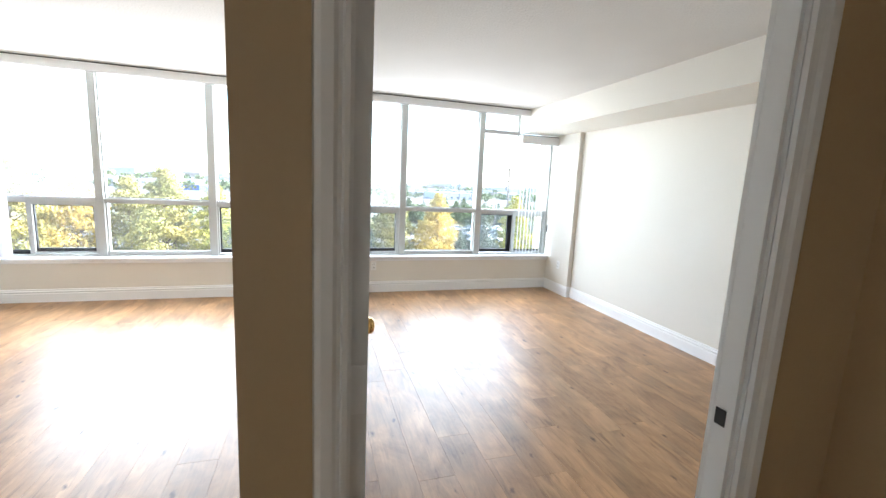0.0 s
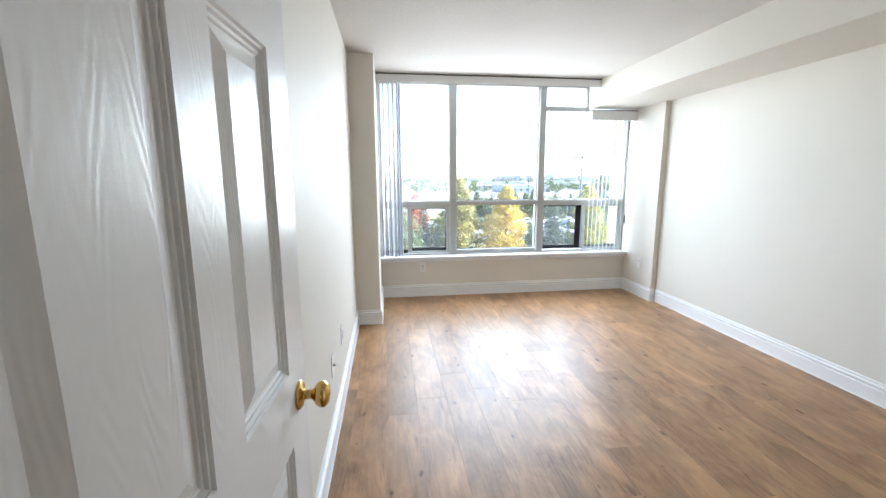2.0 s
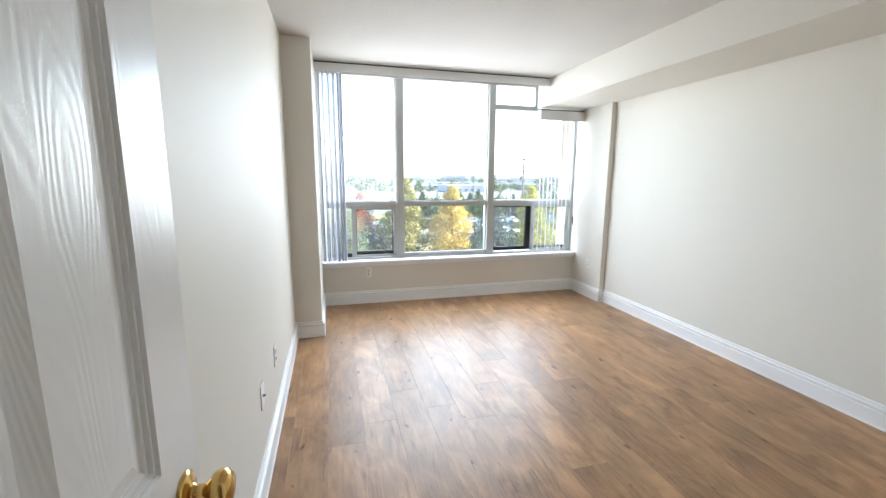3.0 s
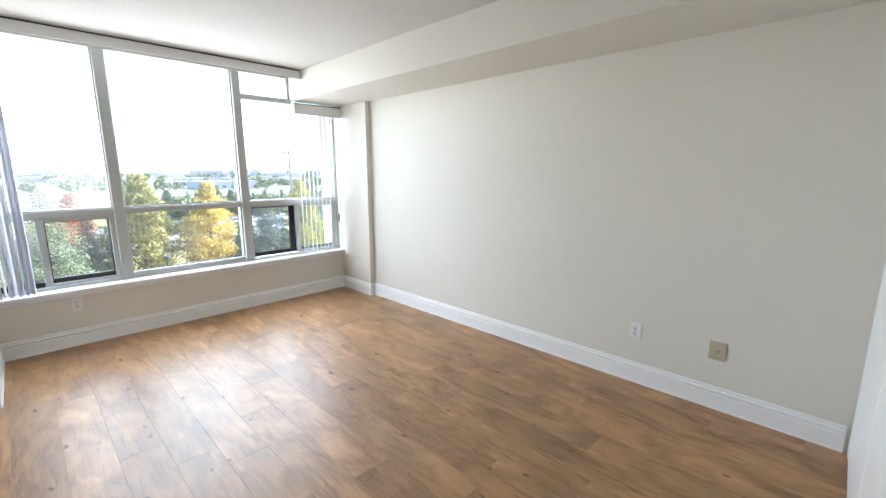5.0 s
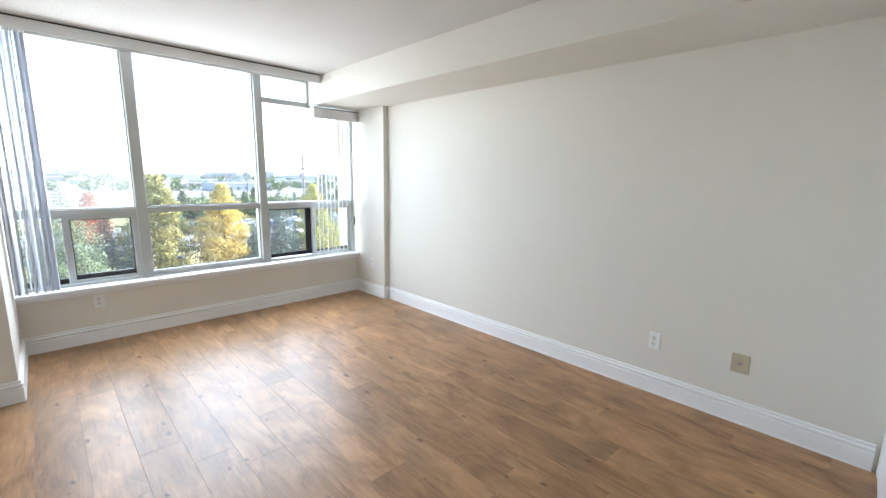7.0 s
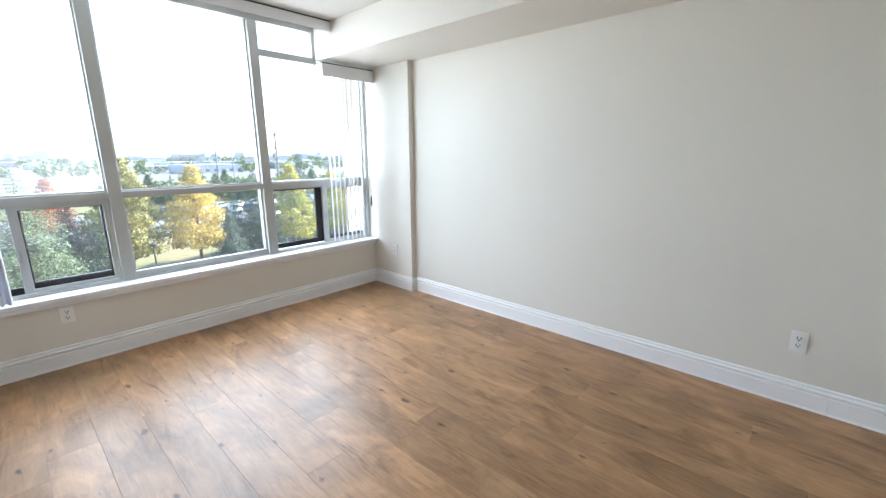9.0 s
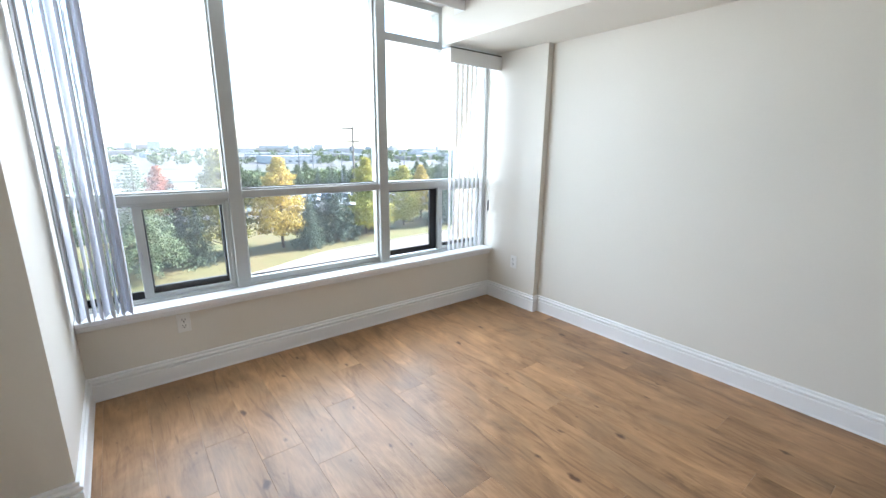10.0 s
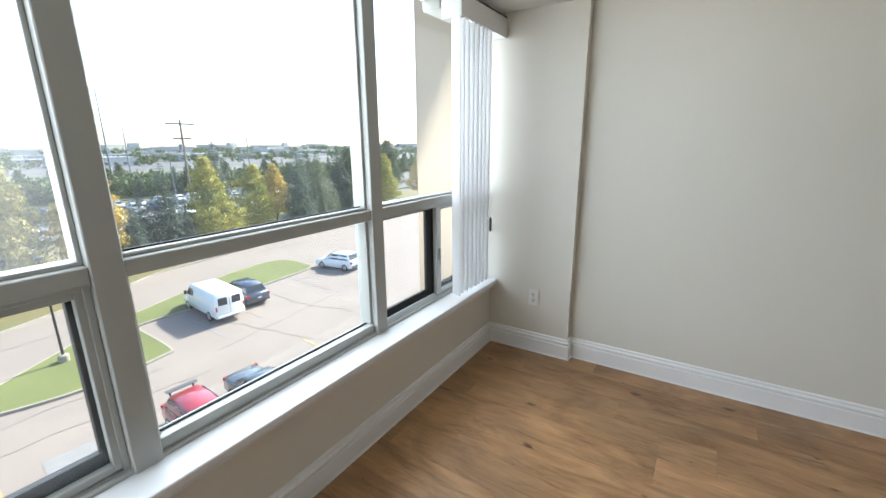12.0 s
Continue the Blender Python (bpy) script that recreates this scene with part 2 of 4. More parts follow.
def vane_material(name, tint, glow):
    """Thin vinyl slats: daylight glows through them a little."""
    m = mat(name, tint, 0.28, tone=0.03, fine=200, bump=0.05)
    nt = m.node_tree
    b = nt.nodes["Principled BSDF"]
    tl = nt.nodes.new("ShaderNodeBsdfTranslucent")
    tl.inputs["Color"].default_value = (*tint, 1)
    mx = nt.nodes.new("ShaderNodeMixShader")
    mx.inputs[0].default_value = glow
    nt.links.new(b.outputs[0], mx.inputs[1])
    nt.links.new(tl.outputs[0], mx.inputs[2])
    nt.links.new(mx.outputs[0], nt.nodes["Material Output"].inputs["Surface"])
    return m


M_WALL = mat("warm off-white wall paint", (0.715, 0.686, 0.618), 0.6, tone=0.025, scale=1.2, fine=90, bump=0.06, bump_scale=220)
# the tan puts the hall's warm, dim light into the wall colour
M_TAN = mat("hall paint with warm light in its tan", (0.47, 0.35, 0.205), 0.5, tone=0.04, scale=1.2, fine=90, bump=0.06, bump_scale=220)
M_BULK = mat("pale bulkhead paint", (0.725, 0.697, 0.630), 0.6, tone=0.03, scale=1.5, fine=110, bump=0.3, bump_scale=110)
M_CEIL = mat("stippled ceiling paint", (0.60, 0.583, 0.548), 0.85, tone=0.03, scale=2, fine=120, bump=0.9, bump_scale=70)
M_TRIM = mat("white semi-gloss trim paint", (0.86, 0.865, 0.86), 0.30, tone=0.02, fine=40, bump=0.03)
M_DOOR = door_material()
# grey base holds the shade of white frames standing against the light
M_FRAME = mat("white painted aluminium greyed for backlight", (0.445, 0.455, 0.435), 0.36, tone=0.03, fine=50, bump=0.02)
M_SILL = mat("glossy white sill paint", (0.80, 0.815, 0.83), 0.25, tone=0.02, fine=50)
M_BLACK = mat("black rubber and screen frame", (0.009, 0.009, 0.011), 0.65, tone=0.2)
M_BRASS = mat("polished brass", (0.78, 0.52, 0.18), 0.16, 1.0, tone=0.08, fine=30)
M_PLATE = mat("white plastic plate", (0.80, 0.80, 0.78), 0.3, tone=0.02)
M_ALMOND = mat("almond plastic plate", (0.50, 0.44, 0.32), 0.35, tone=0.04)
# dark brown that stands for shade in the hinge gap
M_GAP_SHADE = mat("dark brown hinge gap shade", (0.045, 0.034, 0.022), 0.8, tone=0.1, fine=60)
M_SLOT = mat("dark slots", (0.03, 0.03, 0.03), 0.6)
M_STEEL = mat("dull steel", (0.45, 0.45, 0.46), 0.35, 1.0, tone=0.1)
M_SUB = mat("dark joint under the boards", (0.10, 0.06, 0.034), 0.8)
M_VALANCE = mat("white vinyl valance", (0.78, 0.78, 0.78), 0.4, tone=0.02)
# same white vinyl as the next one, with backlit shade in its tint
M_VANE_SHADED = vane_material("white vinyl slat toned for shade", (0.79, 0.80, 0.832), 0.44)
M_VANE_WHITE = vane_material("white vinyl slat", (0.93, 0.935, 0.945), 0.68)
M_GLASS = glass_material("window glass", 0.009)
M_GLASS_DUSTY_HAZE = glass_material("dusty hazy window glass", 0.034)
M_GLASS_LOW = glass_material("lightly dusty hazy window glass", 0.007)
M_FLOOR = floor_material()
M_STUCCO = mat("beige precast facade", (0.55, 0.425, 0.305), 0.85, tone=0.08, fine=40, bump=0.3, bump_scale=60)

# ---- building helpers ----


def add_box(bm, x0, x1, y0, y1, z0, z1, bevel=0.0, seg=1):
    vs = [bm.verts.new(p) for p in ((x0, y0, z0), (x1, y0, z0), (x1, y1, z0), (x0, y1, z0), (x0, y0, z1), (x1, y0, z1), (x1, y1, z1), (x0, y1, z1))]
    fs = [bm.faces.new([vs[i] for i in q]) for q in ((0, 3, 2, 1), (4, 5, 6, 7), (0, 1, 5, 4), (1, 2, 6, 5), (2, 3, 7, 6), (3, 0, 4, 7))]
    if bevel:
        es = list({e for f in fs for e in f.edges})
        bmesh.ops.bevel(bm, geom=es, offset=bevel, segments=seg, profile=0.5, affect='EDGES')
    return bm


def boxes(*bs, bevel=0.0, seg=1):
    bm = bmesh.new()
    for b in bs:
        add_box(bm, *b, bevel=bevel, seg=seg)
    return bm


def to_mesh(name, bm, material, smooth=False):
    bmesh.ops.recalc_face_normals(bm, faces=bm.faces)
    me = bpy.data.meshes.new(name)
    bm.to_mesh(me)
    bm.free()
    if smooth:
        for p in me.polygons:
            p.use_smooth = True
    me.materials.append(material)
    return me


def part(name, bm, material, parent, label="", smooth=False):
    ob = new(name, to_mesh(name, bm, material, smooth))
    ob.parent = parent
    if label:
        tagged(ob, label)
    return ob


def structure(name, bm, material, label="", category="", smooth=False):
    return tagged(new(name, to_mesh(name, bm, material, smooth)), label, category or name.split("_")[0], kind="structure")


def thing(name, m, label, category, group="", kind=""):
    ob = new(name)
    ob.empty_display_size = 0.1
    ob.matrix_world = m
    return tagged(ob, label, category, group, kind)


def lathe(bm, prof, axis_m, n=24):
    """Turns (radius, height) pairs round the z axis, placed by axis_m."""
    rings = []
    for r, h in prof:
        rings.append([bm.verts.new(axis_m @ Vector((r * math.cos(2 * math.pi * i / n), r * math.sin(2 * math.pi * i / n), h))) for i in range(n)])
    for a, b in zip(rings, rings[1:]):
        for i in range(n):
            bm.faces.new((a[i], a[(i + 1) % n], b[(i + 1) % n], b[i]))
    bm.faces.new(rings[0][::-1])
    bm.faces.new(rings[-1])
    return bm


def moulding(bm, prof, p0, p1, out, up=(0, 0, 1), m0=0.0, m1=0.0):
    """Sweeps a profile of (depth along out, height along up) from p0 to p1; m0 and m1 slide the ends with depth, for mitres."""
    p0, p1, out, up = Vector(p0), Vector(p1), Vector(out), Vector(up)
    d = (p1 - p0).normalized()
    rows = []
    for p, s in ((p0, m0), (p1, m1)):
        rows.append([bm.verts.new(p + out * a + up * b + d * a * s) for a, b in prof])
    n = len(prof)
    for i in range(n):
        bm.faces.new((rows[0][i], rows[0][(i + 1) % n], rows[1][(i + 1) % n], rows[1][i]))
    bm.faces.new(rows[0][::-1])
    bm.faces.new(rows[1])
    return bm


# ---- plan ----
H = 2.43                 # ceiling
XL, XR = 0.11, 3.37     # bedroom side walls
YW = 5.22                # wall under the windows
YH, YB = 0.575, 0.645      # the two faces of the door wall
PX, PY = 0.33, 4.34      # pier at the party wall
CX, CY = 3.312, 4.655    # pipe chase by the window
BX, BZ = 2.775, 2.153    # bulkhead
PZ = -0.008              # living room face of the party wall
LX = -3.15               # living room's far wall
BACK = -2.5
DX0, DX1, DH = 0.145, 1.0, 2.05   # door opening
SILL = 0.475

floor = structure("floor", boxes((LX - .1, XR + .1, BACK - .1, YW + .15, -0.20, -0.012)), M_SUB, "oak laminate floor laid in long boards towards the windows", "floor")
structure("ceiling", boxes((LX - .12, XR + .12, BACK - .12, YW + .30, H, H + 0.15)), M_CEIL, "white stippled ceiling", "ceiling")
structure("ceiling_bulkhead", boxes((BX, XR, YB, YW + .06, BZ, H)), M_BULK, "dropped ceiling bulkhead painted warm off-white", "bulkhead")

structure("wall_east", boxes((XR, XR + .12, YB - .11, YW + .2, -0.1, H)), M_WALL, "plain warm off-white bedroom wall", "wall")
bm = boxes((PZ, XL, YH, YW + .10, -0.1, H))
structure("wall_party", bm, M_WALL, "off-white party wall between bedroom and living room", "wall")
structure("wall_party_end", boxes((PZ, DX0 - .05, YH - .0035, YH - .0005, 0, H)), M_TAN, "hall end of the party wall with warm hall light in its tan", "wall")
structure("wall_over_door", boxes((DX0 - .05, 1.30, YH - .0035, YH - .0005, 2.116, H), (1.066, 1.30, YH - .0035, YH - .0005, 0, 2.116)), M_TAN, "hall wall round the doorway with warm hall light in its tan", "wall")
structure("wall_pier", boxes((XL, PX, PY, YW + .10, -0.1, H)), M_WALL, "off-white pier beside the bedroom window", "wall")
structure("wall_chase", boxes((CX, XR, CY, YW + .10, -0.1, BZ)), M_WALL, "shallow off-white pipe chase beside the window", "wall")
structure("wall_under_window_bedroom", boxes((PX, CX, YW, YW + .20, -0.1, SILL - .03)), M_WALL, "low wall under the bedroom window", "wall")
structure("wall_under_window_living", boxes((LX, PZ, YW, YW + .20, -0.1, SILL - .03)), M_WALL, "low wall under the living room window", "wall")
bm = boxes((DX1 + .02, XR, YH, YB, -0.1, H), (XL, DX0 - .018, YH, YB, -0.1, H), (DX0 - .018, DX1 + .02, YH, YB, DH + .02, H))
structure("wall_south", bm, M_WALL, "bedroom wall with the doorway and the closet", "wall")
structure("wall_hall_east", boxes((1.30, 1.42, BACK, YH, -0.1, H)), M_TAN, "hall side wall with warm hall light in its tan", "wall")
# unseen closing wall, its distance chosen for the light it bounces back
structure("wall_hall_back", boxes((LX, 1.42, BACK - .12, BACK, -0.1, H)), M_WALL, "unseen plain wall behind the hall that bounces light", "wall")
structure("wall_west", boxes((LX - .12, LX, BACK, YW + .2, -0.1, H)), M_WALL, "living room end wall", "wall")

# outside shell of the building
structure("facade_fin", boxes((3.50, 9.5, YW + .20, 5.97, -10.5, 9.0)), M_STUCCO, "beige precast projecting bay of the building", "facade")
structure("facade_below", boxes((LX - 6, 9.5, YW + .02, YW + .20, -10.5, -0.1)), M_STUCCO, "beige precast facade under the windows", "facade")
structure("facade_above", boxes((LX - 6, 9.5, YW + .02, YW + .30, H + .15, 9.0)), M_STUCCO, "beige precast facade over the windows", "facade")
structure("facade_side", boxes((LX - 6, LX - .12, YW + .02, YW + .30, -0.1, H + .15), (XR + .12, 3.50, YW + .02, YW + .30, -0.1, H + .15)), M_STUCCO, "beige precast facade beside the windows", "facade")

# ---- baseboards and casings ----
BASE = ((0, 0), (.022, 0), (.022, .003), (.017, .010), (.017, .088), (.0145, .092), (.009, .093), (.009, .098), (.0125, .100), (.019, .104), (.0205, .110), (.019, .116), (.011, .119), (.0085, .121), (.0085, .126), (.0125, .129), (.0125, .133), (.009, .1375), (0, .1375))


def baseboard(p0, p1, out, m0=0.0, m1=0.0):
    bm = moulding(bmesh.new(), BASE, p0, p1, out, m0=m0, m1=m1)
    structure("baseboard", bm, M_TRIM, "tall white stepped baseboard", "baseboard")


e = .0015
baseboard((XR, 1.57, e), (XR, CY, e), (-1, 0, 0), 0, -1)
baseboard((XR, YB + .03, e), (XR, 1.569, e), (-1, 0, 0))
baseboard((XR, CY, e), (CX, CY, e), (0, -1, 0), 1, 1)
baseboard((CX, CY, e), (CX, YW, e), (-1, 0, 0), -1, -1)
baseboard((CX, YW, e), (PX, YW, e), (0, -1, 0), 1, -1)
baseboard((PX, YW, e), (PX, PY, e), (1, 0, 0), 1, 1)
baseboard((PX, PY, e), (XL, PY, e), (0, -1, 0), -1, -1)
baseboard((XL, PY, e), (XL, YB, e), (1, 0, 0), 1, 0)
baseboard((PZ, YW, e), (LX, YW, e), (0, -1, 0), 1, -1)
baseboard((LX, YW, e), (LX, BACK, e), (1, 0, 0), 1, 0)
baseboard((PZ, YH, e), (PZ, YW, e), (-1, 0, 0), 0, -1)

CASING = ((0, 0), (.012, 0), (.013, .010), (.010, .014), (.012, .022), (.018, .030), (.019, .052), (.015, .060), (.012, .064), (0, .064))


def casing_set(y, out, x0, x1, top, name="door_casing"):
    for px, up in ((x0, -1), (x1, 1)):
        prof = CASING if up > 0 else [(a, b * .74) for a, b in CASING]
        bm = moulding(bmesh.new(), prof, (px, y, 0.0), (px, y, top), (0, out, 0), (up, 0, 0))
        structure("trim_" + name, bm, M_TRIM, "white moulded door casing", "trim")
    bm = moulding(bmesh.new(), CASING, (x0 - .047, y, top), (x1 + .064, y, top), (0, out, 0), (0, 0, 1))
    structure("trim_" + name, bm, M_TRIM, "white moulded door casing", "trim")


casing_set(YH, -1, DX0, DX1, DH)
bm = moulding(bmesh.new(), CASING, (DX1 + .002, YB, 0.0), (DX1 + .002, YB, DH), (0, 1, 0), (1, 0, 0))
structure("trim_door_casing", bm, M_TRIM, "white moulded door casing", "trim")

# added casing strip, keeps window light out of the slot behind the door
bm = boxes((XL + .001, DX0 - .004, YB + .0005, YB + .016, .002, DH + .05), bevel=.003)
structure("trim_door_casing", bm, M_TRIM, "narrow white casing added behind the door hinges to block light", "trim")

# door jambs with their stops
bm = boxes((DX0 - .018, DX0, YH + .002, YB - .002, 0, DH + .018), (DX0, DX0 + .008, YH + .014, YB - .045, 0, DH))
structure("trim_jamb", bm, M_TRIM, "white door jamb with stop", "trim")
# strip added to paint the hinge gap's shade over jamb and casing
structure("trim_hinge_gap", boxes((DX0 - .003, DX0 + .002, YB - .016, YB + .0165, .003, DH + .01)), M_GAP_SHADE, "dark strip standing for the shade beside the door hinges", "trim")
bm = boxes((DX1, DX1 + .018, YH + .002, YB - .002, 0, DH + .018), (DX1 - .011, DX1, YH + .012, YB - .042, 0, DH))
jamb = structure("trim_jamb", bm, M_TRIM, "white door jamb with an empty strike hole", "trim")
part("strike_hole", boxes((DX1 - .0025, DX1 - .001, YB - .034, YB - .008, .895, .935)), M_SLOT, jamb, "dark empty strike hole")
bm = boxes((DX0, DX1, YH + .002, YB - .002, DH, DH + .018))
structure("trim_jamb", bm, M_TRIM, "white head jamb", "trim")

# ---- windows ----
FY0, FY1, GY = 5.292, 5.405, 5.362


def pane(parent, x0, x1, z0, z1, y=GY, glass=None):
    ob = part("pane", boxes((x0 - .004, x1 + .004, y - .003, y + .003, z0 - .004, z1 + .004)), glass or M_GLASS, parent)
    ob.visible_shadow = False
    return ob


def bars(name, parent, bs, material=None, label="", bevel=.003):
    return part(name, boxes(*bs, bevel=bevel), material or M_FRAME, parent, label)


def sash(parent, x0, x1, z0, z1, y0, y1, w=.03, material=None, name="sash", wl=None, wr=None, wb=None, wt=None):
    wl, wr, wb, wt = wl or w, wr or w, wb or w, wt or w
    return bars(name, parent, ((x0, x0 + wl, y0, y1, z0, z1), (x1 - wr, x1, y0, y1, z0, z1), (x0 + wl, x1 - wr, y0, y1, z0, z0 + wb), (x0 + wl, x1 - wr, y0, y1, z1 - wt, z1)), material, "", .002)


def slider(win, x0, x1, flip):
    """A sliding light between x0 and x1 under the rail: fixed glass and a sliding sash with its black screen frame."""
    z0, z1 = .497, 1.040
    sash(win, x0, x1, z0 - .022, z1 + .015, FY0 + .020, FY1 - .01, .018)
    if not flip:
        a = x0 + (x1 - x0) * .365
        sash(win, a, x1 - .014, z0, z1, FY0 + .026, FY0 + .052, .022, wl=.046)
        sash(win, a + .040, x1 - .030, z0 + .016, z1 - .012, FY0 + .0525, FY0 + .078, .016, M_BLACK, "screen_frame", wb=.046, wr=.019)
        pane(win, a + .046, x1 - .036, z0 + .02, z1 - .02, FY0 + .040)
        pane(win, x0 + .018, a + .02, z0 + .02, z1 - .02, FY0 + .085)
        bars("track", win, ((x0 + .018, a, FY0 + .060, FY0 + .078, z0 - .006, z0 + .040),), M_BLACK)
        bars("latch", win, ((a + .008, a + .020, FY0 + .016, FY0 + .027, .70, .78),), M_STEEL)
    else:
        b = x0 + (x1 - x0) * .50
        sash(win, b, x1 - .014, z0, z1, FY0 + .026, FY0 + .052, .022, wl=.050)
        sash(win, x0 + .014, b + .02, z0 + .004, z1 - .004, FY0 + .056, FY0 + .074, .020, M_BLACK, "screen_frame", wr=.085, wb=.046, wt=.012)
        pane(win, b + .050, x1 - .036, z0 + .02, z1 - .02, FY0 + .040)
        pane(win, x0 + .018, b, z0 + .02, z1 - .02, FY0 + .085)
        bars("track", win, ((b + .05, x1 - .03, FY0 + .054, FY0 + .078, z0 + .018, z0 + .048),), M_BLACK)
        bars("latch", win, ((b + .020, b + .034, FY0 + .014, FY0 + .027, .715, .785),), M_STEEL)


def window(name, label, x0, x1, m1, m2, transom=None):
    """Three bays: fixed lights above a rail, sliders below in the outer bays, fixed light in the middle."""
    win = thing(name, pose((x0 + x1) / 2, GY, SILL), label, "window", kind="structure")
    win.matrix_world = Matrix.Identity(4)
    top = H
    wm = .076
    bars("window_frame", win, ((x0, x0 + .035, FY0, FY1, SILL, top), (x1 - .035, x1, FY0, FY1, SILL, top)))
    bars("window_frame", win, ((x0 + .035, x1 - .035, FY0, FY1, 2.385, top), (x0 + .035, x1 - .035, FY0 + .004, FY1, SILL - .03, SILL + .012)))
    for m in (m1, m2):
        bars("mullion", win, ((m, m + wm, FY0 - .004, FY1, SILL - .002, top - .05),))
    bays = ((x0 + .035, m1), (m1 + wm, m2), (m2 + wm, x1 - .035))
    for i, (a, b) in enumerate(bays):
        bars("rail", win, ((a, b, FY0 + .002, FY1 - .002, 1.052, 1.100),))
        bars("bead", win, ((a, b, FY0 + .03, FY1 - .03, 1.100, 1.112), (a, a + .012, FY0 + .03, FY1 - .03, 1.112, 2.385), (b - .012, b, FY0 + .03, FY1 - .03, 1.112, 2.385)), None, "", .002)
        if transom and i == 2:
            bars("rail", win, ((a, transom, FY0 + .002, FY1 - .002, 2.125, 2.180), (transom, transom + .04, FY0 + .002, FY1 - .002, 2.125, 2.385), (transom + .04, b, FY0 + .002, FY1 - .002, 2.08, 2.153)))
            pane(win, a, transom, 2.18, 2.385, GY, M_GLASS_LOW)
            pane(win, a, b, 1.10, 2.125, GY, M_GLASS_LOW)
        else:
            pane(win, a, b, 1.10, 2.385, GY, M_GLASS_DUSTY_HAZE if i == 0 else M_GLASS_LOW)
        if i == 1:
            bars("bead", win, ((a, b, FY0 + .02, FY1 - .03, SILL + .012, .528), (a, a + .014, FY0 + .03, FY1 - .03, .528, 1.052), (b - .014, b, FY0 + .03, FY1 - .03, .528, 1.052)), None, "", .002)
            bars("gasket", win, ((a + .014, b - .014, GY - .012, GY - .004, .528, .534), (a, b, GY - .012, GY - .004, 1.112, 1.117)), M_BLACK, "", 0)
            pane(win, a, b, .52, 1.052, GY, M_GLASS_LOW)
    slider(win, *bays[0], False)
    slider(win, *bays[2], True)
    return win


w1 = window("window_1", "wide white aluminium bedroom window with sliding lower lights", PX, CX, 1.139, 2.195, 2.755)
w2 = window("window_2", "wide white aluminium living room window with sliding lower lights", LX, PZ, -2.146, -1.064)


def sill(win, x0, x1):
    bm = bmesh.new()
    add_box(bm, x0, x1, YW - .056, FY0 + .02, SILL - .030, SILL, .006, 2)
    add_box(bm, x0, x1, YW - .030, YW - .001, SILL - .062, SILL - .030, .003)
    part("window_sill", bm, M_SILL, win, "glossy white painted sill")


sill(w1, PX + .001, CX - .001)
sill(w2, LX + .001, PZ - .001)


def valance(x0, x1, y, z0, z1, label):
    v = thing("blind_valance", Matrix.Identity(4), label, "valance")
    part("fascia", boxes((x0, x1, y, y + .006, z0, z1), bevel=.002), M_VALANCE, v)
    part("return_end", boxes((x0, x0 + .005, y + .006, y + .12, z0, z1), bevel=.0015), M_VALANCE, v)
    part("return_end", boxes((x1 - .005, x1, y + .006, y + .12, z0, z1), bevel=.0015), M_VALANCE, v)
    # dark strip paints the shadow gap between fascia and ceiling
    part("track", boxes((x0 + .002, x1 - .002, y + .004, y + .03, z1 + .0005, z1 + .0105)), M_SLOT, v, "dark strip for the shadow gap over the fascia")
    part("headrail", boxes((x0 + .01, x1 - .01, y + .045, y + .095, z1 - .045, z1 + .012), bevel=.003), M_STEEL, v, "grey aluminium headrail")
    return v


valance(PX + .003, BX - .003, 5.0, 2.342, 2.418, "long white vinyl blind valance fixed under the ceiling")
valance(2.752, CX - .003, 5.137, 2.012, 2.118, "short white vinyl blind valance under the bulkhead")
valance(LX + .003, PZ - .003, 5.0, 2.342, 2.418, "long white vinyl blind valance in the living room")


def slat_mesh(h, material):
    bm = bmesh.new()
    n, w = 8, .089
    rows = []
    for k in range(9):
        z = h * k / 8
        rows.append([(bm.verts.new((w * (i / n - .5), .007 * (1 - (2 * i / n - 1) ** 2), z)), bm.verts.new((w * (i / n - .5), .007 * (1 - (2 * i / n - 1) ** 2) - .0012, z))) for i in range(n + 1)])
    for a, b in zip(rows, rows[1:]):
        for i in range(n):
            bm.faces.new((a[i][0], a[i + 1][0], b[i + 1][0], b[i][0]))
            bm.faces.new((a[i][1], b[i][1], b[i + 1][1], a[i + 1][1]))
        bm.faces.new((a[0][0], b[0][0], b[0][1], a[0][1]))
        bm.faces.new((a[n][0], a[n][1], b[n][1], b[n][0]))
    return to_mesh("slat", bm, material, True)


def blind(name, label, places, z0, z1, material):
    """Vertical slats hung at the given places: x, y, turn in degrees, lean in degrees."""
    b = thing(name, Matrix.Identity(4), label, "vertical blind")
    me = slat_mesh(z1 - z0, material)
    clip = to_mesh("carrier_clip", boxes((-.006, .006, -.004, .004, 0, .03)), M_PLATE)
    for x, y, turn, lean in places:
        s = new("slat", me)
        s.parent = b
        s.matrix_world = pose(x, y, z0, 0, lean, turn)
        c = new("carrier_clip", clip)
        c.parent = b
        c.matrix_world = pose(x + (z1 - z0) * math.sin(radians(lean)), y, z1 - .004, 0, 0, turn)
    return b


rng = random.Random(5)
BOTTOMS = (.360, .380, .403, .428, .452, .476, .500, .521, .541, .556, .570, .584)
TURNS = (101, 78, 100, 82, 103, 79, 99, 83, 102, 80, 99, 86)
stack = []
for i, (xb, turn) in enumerate(zip(BOTTOMS, TURNS)):
    stack.append((xb, 5.105 + rng.uniform(-.016, .016), turn + rng.uniform(-4, 4), rng.uniform(-.12, .12)))
blind("vertical_blind", "stack of white vinyl vertical slats toned for shade, drawn beside the pier", stack, .503, 2.345, M_VANE_SHADED)
